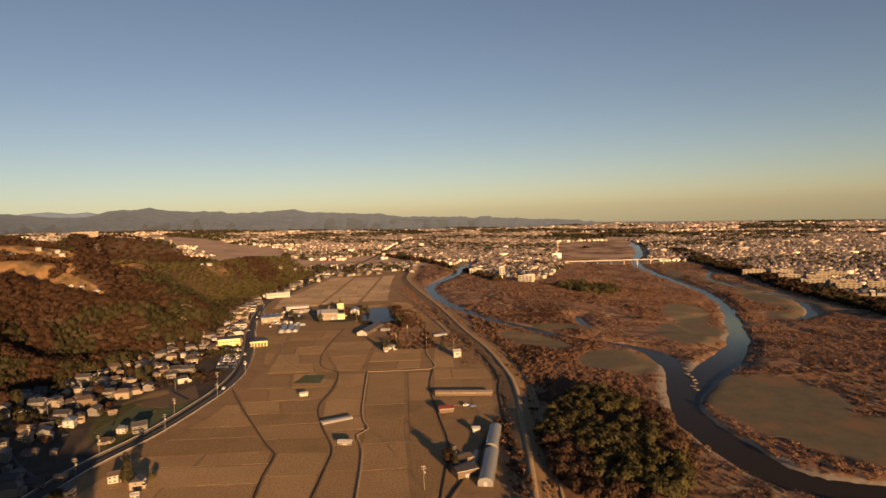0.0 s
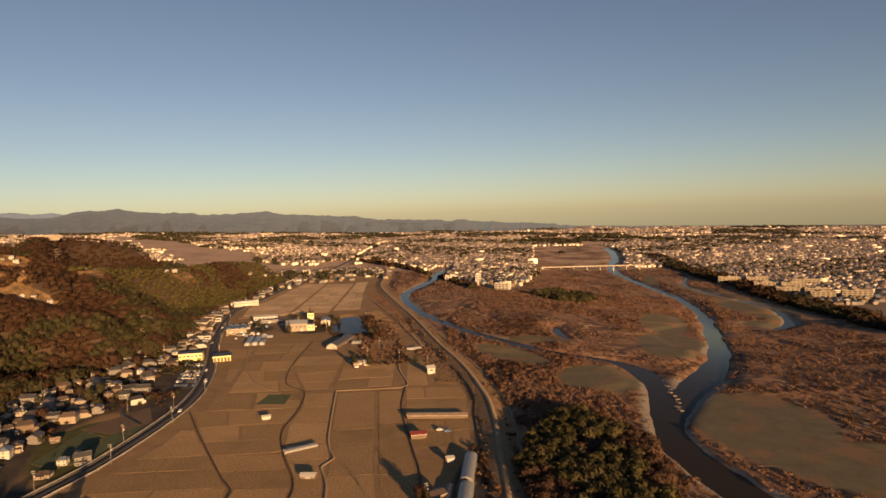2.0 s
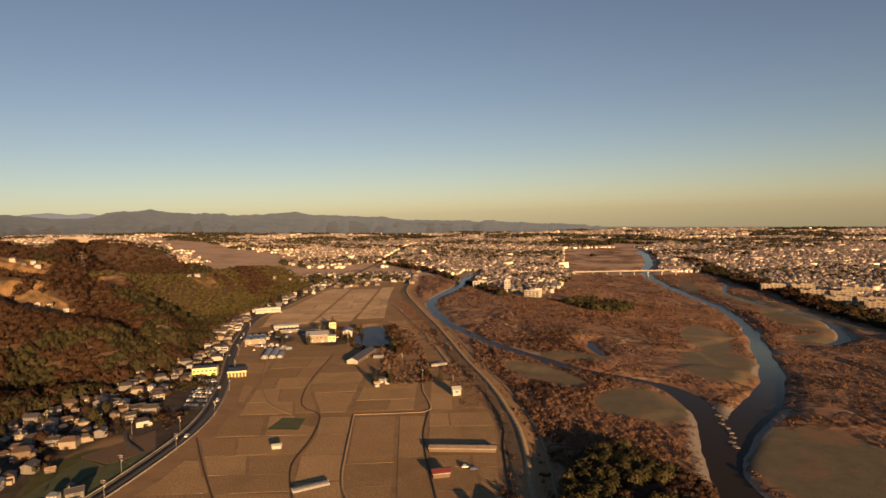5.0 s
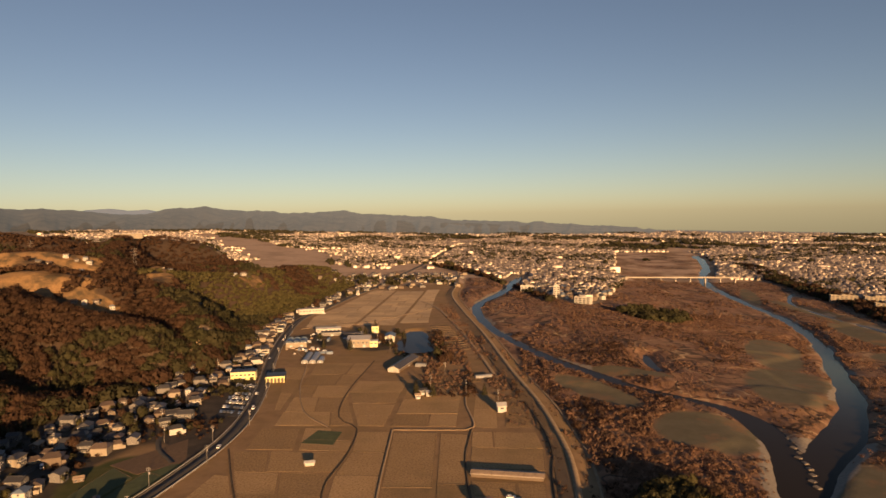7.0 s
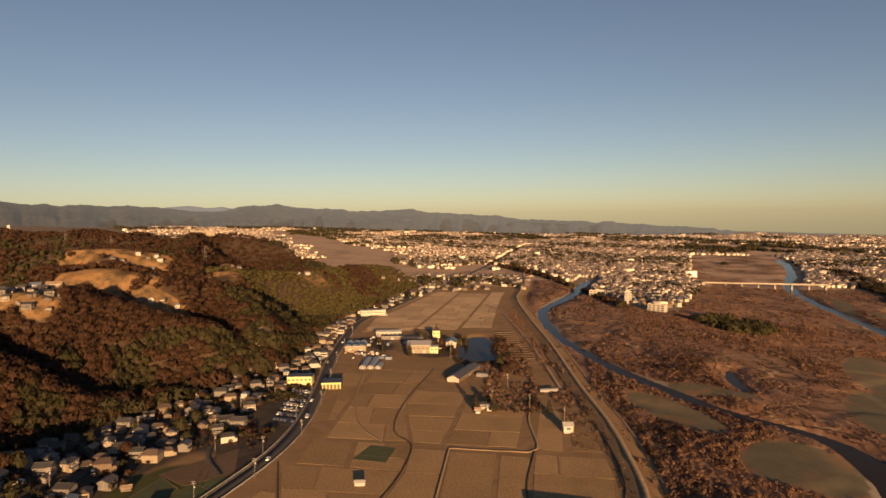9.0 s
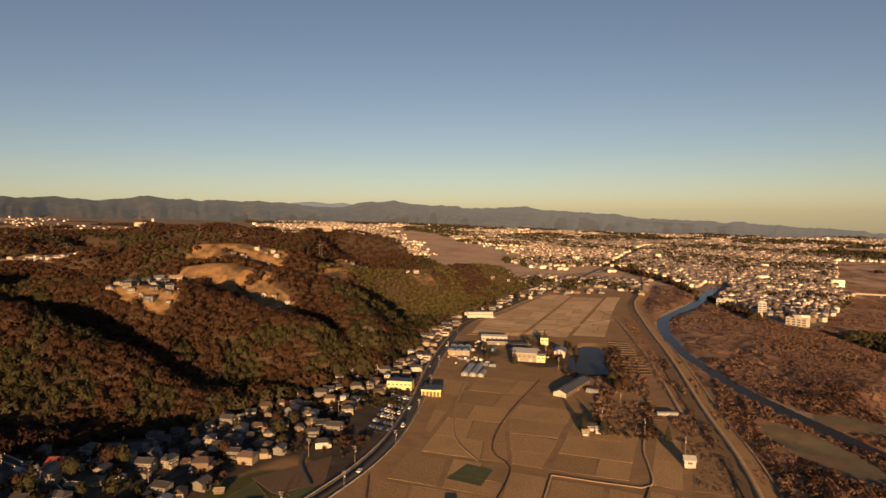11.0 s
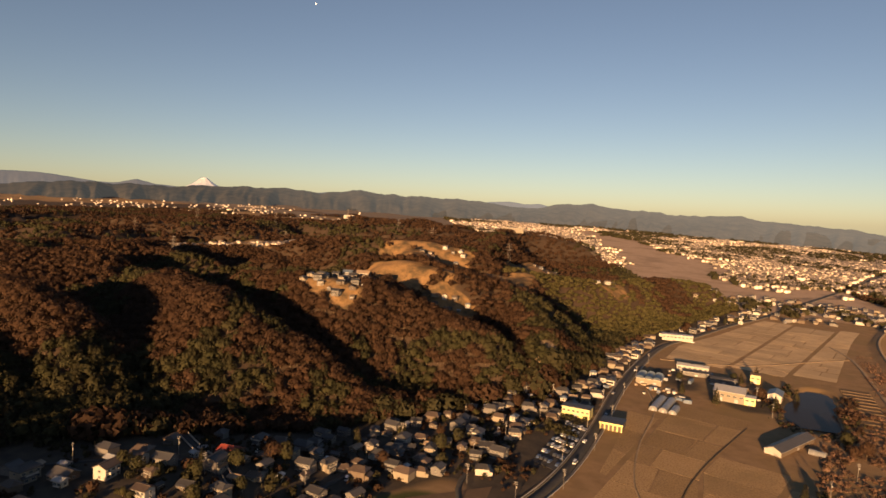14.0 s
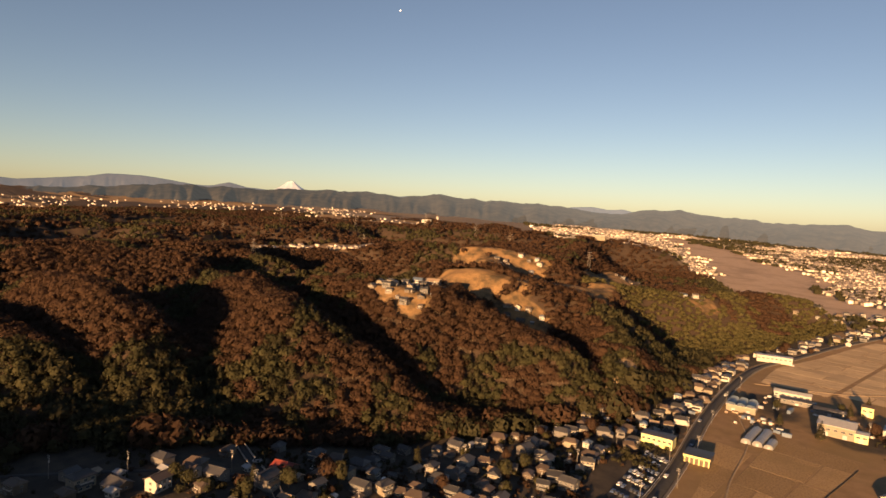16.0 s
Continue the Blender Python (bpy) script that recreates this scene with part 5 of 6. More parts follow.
HOUSES = [
    house("house", 10.5, 8.0, 2, "cream", "roof_grey", 0.45, "two-storey cream house with a grey hipped tile roof", 1.8, True),
    house("house", 12.0, 8.5, 1, "brown_wall", "roof_grey", 0.0, "low brown wooden house with a grey gabled tile roof", 2.0),
    house("house", 9.5, 7.5, 2, "white", "roof_brown", 0.0, "two-storey white house with a brown gabled roof", 0.0, True),
    house("house", 11.0, 8.5, 2, "grey_wall", "roof_grey", 0.0, "two-storey grey house with a dark gabled roof", 1.6),
    house("house", 13.0, 9.0, 1, "cream", "roof_brown", 0.4, "single-storey cream farmhouse with a brown hipped roof", 2.2),
    house("house", 9.0, 8.0, 2, "white", "roof_blue", 0.5, "two-storey white house with a blue-grey hipped roof", 0.0),
    house("house", 7.0, 6.0, 1, "grey_wall", "metal", 0.0, "small grey outbuilding with a pale metal roof"),
    house("house", 10.0, 8.0, 2, "brown_wall", "roof_brown", 0.35, "two-storey brown house with a brown hipped roof", 1.8, True),
]
RED = house("house", 10.5, 9.0, 1, "brown_wall", "roof_red", 0.0, "brown house with a bright red metal gabled roof", 1.8)
used = set()


def put(proto, x, y, turn, scale=1.0, sink=0.0):
    m = pose(x, y, ground_z(x, y) + sink, 0, 0, turn) @ Matrix.Scale(scale, 4)
    if proto.name not in used:
        used.add(proto.name)
        proto.matrix_basis = m
        return proto
    return copy_thing(proto, m)


hr = random.Random(9)
taken = []


def place_houses(points, turn, spread=14, scale=1.0, kinds=HOUSES):
    for x, y in points:
        if any(math.hypot(x - a, y - b) < 8.5 for a, b in taken) or (x > -345 and hill_inside(np.array([x]), np.array([y]))[0] > 4):
            continue
        taken.append((x, y))
        k = hr.choice(kinds)
        put(k, x, y, turn + hr.uniform(-spread, spread) + hr.choice((0, 0, 0, 90)), scale * hr.uniform(0.68, 0.9))


put(RED, -283, 354, 24)
taken.append((-283, 354))
VILLAGE_SOUTH = [(-319, 249), (-309, 271), (-299, 283), (-288, 296), (-303, 304), (-293, 312), (-296, 347), (-270, 338), (-276, 371), (-272, 383), (-267, 397), (-256, 381), (-295, 424), (-292, 439), (-263, 435), (-262, 360), (-261, 319), (-252, 330)]
VILLAGE_MID = [(-291, 494), (-273, 486), (-262, 490), (-268, 513), (-236, 457), (-249, 453), (-237, 473), (-225, 473), (-239, 502), (-225, 440), (-265, 536), (-262, 551), (-262, 585), (-221, 537), (-206, 491), (-232, 542), (-253, 598), (-262, 633), (-229, 607), (-235, 640),
               (-251, 520), (-248, 560), (-243, 580), (-277, 468), (-281, 455), (-255, 470), (-212, 470), (-214, 515), (-241, 488), (-275, 525)]
VILLAGE_ROADSIDE = [(-253, 393), (-234, 370), (-233, 351), (-225, 362), (-232, 334), (-210, 292), (-195, 284), (-171, 268), (-235, 424), (-223, 385), (-188, 350), (-189, 335), (-157, 283), (-143, 276), (-235, 318), (-247, 410), (-221, 320), (-240, 300), (-262, 300), (-276, 310)]
VILLAGE_NORTH = [(-247, 696), (-249, 719), (-252, 746), (-256, 769), (-262, 810), (-266, 839), (-268, 860), (-262, 880), (-272, 895), (-258, 967), (-252, 990), (-246, 1010), (-242, 1038), (-240, 1095), (-234, 1146), (-233, 1209), (-262, 740), (-262, 700), (-226, 1110), (-222, 1165)]
HAMLET_NORTH = [(-268, 1338), (-224, 1266), (-205, 1314), (-176, 1201), (-173, 1332), (-167, 1421), (-136, 1261), (-127, 1329), (-106, 1360), (-89, 1286), (-249, 1428), (-215, 1450), (-223, 1190), (-182, 1176), (-126, 1443), (-85, 1392), (-247, 1305), (-221, 1231),
                (-286, 1429), (-264, 1400), (-190, 1280), (-150, 1300), (-160, 1240), (-195, 1380), (-235, 1360), (-110, 1310), (-145, 1390), (-205, 1240), (-118, 1420), (-255, 1270)]
HAMLET_HILL = [(-464, 539), (-452, 546), (-442, 541), (-455, 558), (-430, 541), (-427, 553), (-439, 569), (-417, 556), (-421, 542), (-409, 550), (-453, 591), (-440, 590), (-438, 602), (-466, 562), (-425, 567), (-448, 578), (-462, 577), (-412, 566), (-434, 558), (-470, 552)]
FARM_HILL = [(-574, 830), (-570, 843), (-558, 832), (-514, 769), (-524, 776), (-566, 870), (-551, 869), (-536, 874), (-547, 882), (-532, 852), (-648, 1198), (-630, 1227), (-610, 1244), (-620, 1236), (-641, 1330), (-404, 1019), (-392, 1036), (-381, 1025), (-393, 1008), (-410, 1030), (-388, 1046)]
FARM_HILL += [(-421, 678), (-412, 682), (-404, 690), (-394, 684), (-391, 695), (-402, 676), (-415, 671)]
place_houses(VILLAGE_SOUTH, 20, 10)
place_houses(VILLAGE_ROADSIDE, 14, 12)
place_houses(VILLAGE_MID, 24, 14)
place_houses(VILLAGE_NORTH, 20, 14)
place_houses(HAMLET_NORTH, 15, 20)
place_houses(HAMLET_HILL, 30, 16, 0.9, [HOUSES[1], HOUSES[3], HOUSES[7], HOUSES[6], HOUSES[0]])
place_houses(FARM_HILL, 30, 16, 1.0)


def cottages(points, turn, label, group):
    """Small distant houses: walls with a hipped roof of their own."""
    kinds = []
    for wall, roof, tint in (("white", "roof_grey", "white"), ("cream", "roof_brown", "cream"), ("grey_wall", "roof_grey", "grey"), ("brown_wall", "roof_brown", "brown")):
        me = bpy.data.meshes.new("cottage")
        bm = boxes((-4.6, 4.6, -3.6, 3.6, -1.5, 4.6), (-6.8, -4.6, -2.4, 3.0, -1.5, 2.5))
        bm.to_mesh(me)
        bm.free()
        me.materials.append(M[wall])
        v = [(-5.3, -4.3, 4.5), (5.3, -4.3, 4.5), (5.3, 4.3, 4.5), (-5.3, 4.3, 4.5), (-3.0, 0, 6.7), (3.0, 0, 6.7), (-7.3, -2.8, 2.4), (-5.2, -2.8, 3.4), (-5.2, 3.4, 3.4), (-7.3, 3.4, 2.4)]
        kinds.append((me, mesh_of("roof", v, [(0, 1, 5, 4), (2, 3, 4, 5), (3, 0, 4), (1, 2, 5), (3, 2, 1, 0), (6, 7, 8, 9)], M[roof]), tint))
    for x, y in points:
        if any(math.hypot(x - a, y - b) < 8.0 for a, b in taken):
            continue
        taken.append((x, y))
        me, roof, tint = hr.choice(kinds)
        ob = new("cottage", me)
        ob.matrix_basis = pose(x, y, ground_z(x, y), 0, 0, turn + hr.choice((0, 90, 180)) + hr.uniform(-12, 12)) @ Matrix.Scale(hr.uniform(0.72, 1.02), 4)
        tagged(ob, f"{tint} {label}", "house", group)
        part("roof", roof, None, ob)


north = []
for k in range(90):
    y = 650 + 620 * hr.random()
    x = float(np.interp(y, ROAD[:, 1], ROAD[:, 0])) - hr.uniform(9, 32)
    if hill_inside(np.array([x]), np.array([y]))[0] < -3:
        north.append((x, y))
cottages(north, 20, "roadside house with a tiled roof below the wooded hill", "roadside houses")
cottages([(-190 + 130 * hr.uniform(-1, 1), 1320 + 130 * hr.uniform(-1, 1)) for k in range(110)], 15, "hamlet house with a tiled roof beyond the fields", "hamlet houses")
inner = []
for k in range(150):
    x, y = hr.uniform(-330, -196), hr.uniform(250, 640)
    road_x = float(np.interp(y, ROAD[:, 1], ROAD[:, 0]))
    if x < road_x - 12 and hill_inside(np.array([x]), np.array([y]))[0] < -5 and not (x > -214 and 320 < y < 455) and not (x > -212 and 480 < y < 600):
        inner.append((x, y))
cottages(inner[:70], 22, "village house with a tiled roof among gardens", "village houses")


SHEDS = [house("shed", 5.5, 4.2, 1, "brown_wall", "roof_grey", 0.0, "small dark wooden garden shed beside a house"), house("shed", 6.5, 4.5, 1, "grey_wall", "roof_brown", 0.0, "low grey garage with a brown roof"),
         house("shed", 4.8, 3.8, 1, "white", "metal", 0.0, "small white metal storage shed"), house("shed", 8.0, 5.5, 1, "brown_wall", "rust", 0.0, "weathered wooden store with a rusty sheet roof")]
for line, num in ((VILLAGE_SOUTH, 30), (VILLAGE_MID, 46), (VILLAGE_ROADSIDE, 30), (VILLAGE_NORTH, 18)):
    for k in range(num):
        x, y = hr.choice(line)
        a, r = hr.uniform(0, 6.28), hr.uniform(8, 13)
        x, y = x + math.cos(a) * r, y + math.sin(a) * r
        clear = x < float(np.interp(y, ROAD[:, 1], ROAD[:, 0])) - 10 or y < 300
        if clear and all(math.hypot(x - p, y - q) > 7.2 for p, q in taken):
            taken.append((x, y))
            put(hr.choice(SHEDS + HOUSES[3:5]), x, y, 20 + hr.uniform(-14, 14) + hr.choice((0, 90)), hr.uniform(0.7, 0.95))


# ---------------------------------------------------------------- farm and works buildings
def hall(name, x, y, turn, w, d, h, wall, roof, label, rise=1.5, windows=4, hip=0.0, doors=1, category="building", mono=False, lift=0.0):
    root = tagged(new(name), label, category)
    root.matrix_basis = pose(x, y, ground_z(x, y) + lift, 0, 0, turn)
    part("wall", shell(w, d, h, 0 if (hip or mono) else rise * 0.94), M[wall], root)
    part("roof", prism(bmesh.new(), w, d, h, rise, 0.5, hip, mono=mono), M[roof], root)
    for k in range(windows):
        glazed(root, min(2.4, w / windows * 0.6), 1.2, (k + 0.5 - windows / 2) * w / windows, -d / 2 - 0.03, h * 0.55, 0, "metal")
    for k in range(doors):
        part("door", boxes(((k + 0.5 - doors / 2) * w / doors - 1.3, (k + 0.5 - doors / 2) * w / doors + 1.3, -d / 2 - 0.1, -d / 2 + 0.02, 0, min(3.0, h * 0.5))), M["metal"], root)
    part("gutter", boxes((-w / 2 - 0.4, w / 2 + 0.4, -d / 2 - 0.68, -d / 2 - 0.5, h - 0.05, h + 0.15)), M["rail"], root)
    return root


def barrel(name, x, y, turn, w, length, h, label, mat="film", hoops=9):
    """A tunnel greenhouse: film over hoops, with end walls and a door."""
    root = tagged(new(name), label, "greenhouse")
    root.matrix_basis = pose(x, y, ground_z(x, y), 0, 0, turn)
    n = 10
    arc = [(-w / 2 * math.cos(math.pi * i / n), h * 0.42 + h * 0.58 * math.sin(math.pi * i / n)) for i in range(n + 1)]
    arc = [(-w / 2, -0.6)] + arc + [(w / 2, -0.6)]
    v = [(a, s * length / 2, b) for s in (-1, 1) for a, b in arc]
    m = len(arc)
    part("film_cover", mesh_of("film_cover", v, [(i, i + 1, m + i + 1, m + i) for i in range(m - 1)], M[mat], True), None, root)
    for s in (-1, 1):
        part("end_wall", mesh_of("end_wall", [(a, s * (length / 2 - 0.05), b) for a, b in arc], [tuple(range(m))], M[mat]), None, root)
        part("door", boxes((-0.8, 0.8, s * length / 2 - 0.06, s * length / 2 + 0.06, 0, 2.0)), M["metal"], root)
    for k in range(hoops):
        yk = (k / (hoops - 1) - 0.5) * length
        hv = [(a * 1.01, yk + e, b * 1.012 + 0.02) for e in (-0.06, 0.06) for a, b in arc]
        part("hoop", mesh_of("hoop", hv, [(i, i + 1, m + i + 1, m + i) for i in range(m - 1)], M["rail"]), None, root)
    return root


hall("workshop", -137, 718, 8, 23, 22, 8.0, "cream", "metal", "large cream workshop with a pale metal gabled roof", 2.6, 5, doors=2)
hall("annex", -121, 714, 10, 8, 9, 6, "yellow", "metal", "small pale yellow annex beside the workshop", 0.8, 2, category="building")
hall("long_shed", -188, 786, 12, 28, 9, 5.5, "white", "metal", "long white shed with a pale roof", 1.6, 6, category="shed")
hall("long_shed", -180, 772, 12, 24, 8, 3.6, "grey_wall", "roof_grey", "low grey shed among stored machinery", 1.0, 4, category="shed")
hall("long_shed", -154, 764, 12, 22, 8, 4.2, "grey_wall", "roof_grey", "low grey shed beside the workshop yard", 1.2, 4, category="shed")
warehouse = hall("warehouse", -203, 716, 14, 21, 20, 5.0, "cream", "metal", "cream warehouse with three blue-grey barrel vaults", 0.3, 0, doors=2, category="warehouse")
for k in range(3):
    n = 8
    arc = [(-3.3 * math.cos(math.pi * i / n), 2.0 * math.sin(math.pi * i / n)) for i in range(n + 1)]
    vault = part("roof_vault", mesh_of("roof_vault", [(a + (k - 1) * 6.9, s * 10.2, b + 5.5) for s in (-1, 1) for a, b in arc], [(i, i + 1, n + 2 + i, n + 1 + i) for i in range(n)] + [tuple(range(n + 1)), tuple(range(2 * n + 1, n, -1))], M["roof_blue"], True), None, warehouse)
barrel("greenhouse", -173, 655, 8, 6.2, 34, 3.6, "white film tunnel greenhouse at the field's edge")
barrel("greenhouse", -166, 656, 8, 6.2, 34, 3.6, "white film tunnel greenhouse at the field's edge")
barrel("greenhouse", -158, 648, 8, 5.5, 16, 3.2, "short white film tunnel greenhouse", hoops=5)
hall("shop", -206, 585, 12, 20, 10, 7.0, "yellow", "roof_grey", "pale yellow two-storey shop with a flat dark roof", 0.4, 6, category="shop")
hall("shop", -250, 925, 22, 34, 10, 7.0, "white", "metal", "long white shop building by the road", 0.6, 8, category="shop")
depot = hall("depot", -177, 581, 14, 15, 15, 4.6, "brown_wall", "roof_grey", "open-fronted depot with yellow columns and a dark flat roof", 0.3, 0, doors=0, category="depot")
for k in range(6):
    part("column", boxes((k * 2.8 - 7.3, k * 2.8 - 6.6, -8.1, -7.5, -0.5, 4.5)), M["yellow"], depot)
part("parapet", boxes((-7.9, 7.9, -8.2, -7.9, 4.0, 5.2)), M["yellow"], depot)
hall("small_house", -134, 789, 10, 8, 7, 7.5, "yellow", "roof_brown", "small sunlit yellow two-storey house", 1.6, 2, category="house")
hall("barn", -109, 745, 96, 18, 10, 5.5, "white", "roof_blue", "white barn with a dark blue roof", 2.2, 3, category="barn")
cattle_barn = hall("barn", -78, 632, 77, 48, 10.5, 3.0, "brown_wall", "roof_grey", "long cattle barn with a dark gabled roof and white end wall", 2.6, 0, category="barn")
part("end_wall", mesh_of("end_wall", [(-24.06, -5.2, -1), (-24.06, 5.2, -1), (-24.06, 5.2, 3.0), (-24.06, 0, 5.3), (-24.06, -5.2, 3.0)], [(0, 4, 3, 2, 1)], M["white"]), None, cattle_barn)
barrel("greenhouse", -62, 630, 80, 4.5, 9, 3.0, "small white film tunnel greenhouse beside the barn", hoops=4)
for x, y, turn, w, d, h, wall, roof in ((-51, 545, 20, 7, 6, 3.4, "brown_wall", "roof_grey"), (-45, 541, 10, 5, 4, 3.0, "white", "metal"), (-53, 534, 15, 4, 3.5, 2.6, "grey_wall", "rust")):
    hall("farm_shed", x, y, turn, w, d, h, wall, roof, f"small {'white' if wall == 'white' else 'weathered'} farm shed in the fields", 1.2, 1, category="shed")
hall("farm_hut", 8, 506, 12, 6, 5.5, 4.2, "white", "metal", "pale farm hut standing alone in the fields", 2.0, 1, category="hut")
hall("long_shed", 10, 400, -6, 37, 6.0, 1.9, "brown_wall", "rust", "long low shed with a pale rusty sheet roof", 0.7, 0, category="shed", doors=0)
hall("store_shed", -2, 367, 10, 8.5, 6, 2.4, "brown_wall", "roof_red", "low brown store shed with a dull red roof", 1.0, 0, category="shed", doors=0)
barrel("greenhouse", 22.7, 318, -9, 6.6, 30, 3.8, "tall film greenhouse with a pale curved roof", hoops=11)
barrel("greenhouse", 17.4, 281, -9, 6.8, 36, 3.9, "tall film greenhouse with a pale curved roof", hoops=11)
barrel("greenhouse", 10.8, 288, -9, 4.4, 24, 2.2, "dark-sheeted low greenhouse beside taller ones", "roof_grey", 6)
for x, y, turn, w, d, h, wall, roof, lab in ((5, 289, 30, 9, 6, 3.2, "brown_wall", "roof_brown", "small brown farm shed beside the greenhouses"), (6, 276, 24, 10, 7, 3.6, "brown_wall", "roof_grey", "farm shed with a grey roof beside the greenhouses"),
                                             (14, 330, 10, 3.6, 3, 2.2, "white", "metal", "small white shed by the greenhouse"), (-55, 319, -8, 7, 2.6, 1.5, "grey_wall", "metal", "small low tin shed in the fields"), (-97, 410, 14, 5, 2.2, 1.6, "white", "metal", "small white shed in the fields")):
    hall("farm_shed", x, y, turn, w, d, h, wall, roof, lab, 1.0, 0, category="shed")
barrel("greenhouse", -66, 357, -62, 4.6, 18, 1.6, "low pale film greenhouse across the fields", hoops=7)
barrel("greenhouse", -6, 640 - 46, 110, 4, 14, 2.5, "low pale film tunnel by the track", hoops=5)
# school and large buildings on the far hills
hall("school", -908, 1470, 30, 34, 12, 9, "white", "metal", "white school building on the wooded ridge", 0.5, 8, category="school")
hall("school", -862, 1500, 30, 56, 14, 11, "cream", "metal", "long cream school building on the wooded ridge", 0.5, 9, category="school")
hall("plant", -1434, 1467, 40, 30, 14, 9, "white", "metal", "white industrial plant on a far hill", 0.5, 5, category="plant")
hall("chimney_house", -1412, 1490, 40, 6, 6, 20, "white", "metal", "white tower of the industrial plant", 0.4, 1, category="tower")
hall("hall_building", -456, 606, 30, 14, 9, 3.6, "brown_wall", "rust", "hilltop hall with a broad brown roof", 2.6, 5, category="hall")
hall("hall_building", -462, 592, 30, 9, 8, 3.6, "grey_wall", "roof_blue", "hilltop building with a blue-green roof", 2.4, 3, category="hall")
# riverside apartment blocks and the white tower at the town's edge


def apartment(x, y, turn, w, d, floors, mat, label):
    root = tagged(new("apartment_block"), label, "apartments", "apartment blocks")
    h = 3.0 * floors
    root.matrix_basis = pose(x, y, ground_z(x, y), 0, 0, turn)
    part("wall", boxes((-w / 2, w / 2, -d / 2, d / 2, -4, h)), M[mat], root)
    part("parapet", boxes((-w / 2 - 0.2, w / 2 + 0.2, -d / 2 - 0.2, -d / 2, h - 0.3, h + 0.9), (-w / 2 - 0.2, w / 2 + 0.2, d / 2, d / 2 + 0.2, h - 0.3, h + 0.9), (-w / 2 - 0.2, -w / 2, -d / 2, d / 2, h - 0.3, h + 0.9), (w / 2, w / 2 + 0.2, -d / 2, d / 2, h - 0.3, h + 0.9)), M[mat], root)
    part("stair_house", boxes((-3, 3, -2, 3, h, h + 2.8)), M[mat], root)
    bays = max(2, int(w / 6))
    wm = bpy.data.meshes.new("window")
    bm = boxes((-1.9, 1.9, -0.08, 0.02, 0.4, 2.3))
    bm.to_mesh(wm)
    bm.free()
    wm.materials.append(M["glass"])
    for f in range(floors):
        part("balcony", boxes((-w / 2 + 0.4, w / 2 - 0.4, -d / 2 - 1.2, -d / 2, 3.0 * f - 0.12, 3.0 * f), (-w / 2 + 0.4, w / 2 - 0.4, -d / 2 - 1.2, -d / 2 - 1.1, 3.0 * f, 3.0 * f + 1.0)), M[mat], root)
        for b in range(bays):
            part("window", wm, None, root).location = ((b + 0.5 - bays / 2) * w / bays, -d / 2 - 0.02, 3.0 * f)


for x, y, turn, w, floors in ((596, 1190, -14, 40, 4), (640, 1172, -14, 38, 4), (612, 1096, -20, 34, 4), (652, 1078, -20, 36, 4), (606, 1016, -24, 34, 4), (644, 998, -24, 36, 4), (628, 960, -26, 34, 4), (668, 940, -26, 40, 5), (700, 1116, -22, 44, 4)):
    apartment(x, y, turn, w, 11, floors, "cream", "long cream apartment block with balconies by the river")
apartment(100, 1066, 0, 10, 9, 6, "white", "slim white apartment tower at the town's edge")
for x, y, turn in ((134, 1008, -30), (60, 1140, -10)):
    apartment(x, y, turn, 24, 10, 3, "white", "low white apartment block at the town's edge")


# ---------------------------------------------------------------- bridge, weir, nursery beds
def bridge():
    root = tagged(new("bridge"), "pale concrete road bridge across the broad river", "bridge")
    a, b = np.array([276.0, 1512.0]), np.array([534.0, 1488.0])
    z = float(base_height(np.array([405.0]), np.array([1500.0]))[0]) + 9
    length = float(np.linalg.norm(b - a))
    root.matrix_basis = pose(*(a + b) / 2, z, 0, 0, math.degrees(math.atan2(*(b - a)[::-1])))
    part("deck", boxes((-length / 2, length / 2, -5, 5, -1.2, 0)), M["old_concrete"], root)
    for s in (-5, 4.7):
        part("parapet", boxes((-length / 2, length / 2, s, s + 0.3, 0, 1.1)), M["concrete"], root)
    for k in range(9):
        x = (k / 8 - 0.5) * length * 0.96
        part("pier", boxes((x - 1.1, x + 1.1, -4, 4, -16, -1.8)), M["concrete"], root)


bridge()
wr = random.Random(3)
for k in range(11):
    u = k / 10
    x, y = 183 - 22 * u + wr.uniform(-1.5, 1.5), 476 - 78 * u
    bm = boxes((-1.5, 1.5, -1.9, 1.9, -2.5, wr.uniform(-0.15, 0.25)))
    bmesh.ops.bevel(bm, geom=bm.edges[:], offset=0.35, segments=1, affect="EDGES")
    blk = part("weir_block", bm, M["old_concrete"])
    blk.matrix_basis = pose(x, y, float(base_height(np.array([x]), np.array([y]))[0]) - 1.2, wr.uniform(-6, 6), wr.uniform(-6, 6), 15 + wr.uniform(-20, 20))
    tagged(blk, "worn concrete block of the old weir", "weir block", "weir blocks")
for k in range(13):
    y = 702 + k * 10.5
    x = -33 - (y - 702) * 0.235
    bed = tagged(new("nursery_bed"), "long dark planted nursery bed with a worn border", "plant bed", "nursery beds")
    bed.matrix_basis = pose(x, y, ground_z(x, y), 0, 0, 12)
    part("soil", boxes((-11, 11, -3.4, 3.4, -0.5, 0.45)), M["soil"], bed)
    part("border", boxes((-11.4, 11.4, -3.8, -3.4, -0.5, 0.5), (-11.4, 11.4, 3.4, 3.8, -0.5, 0.5)), M["bund"], bed)
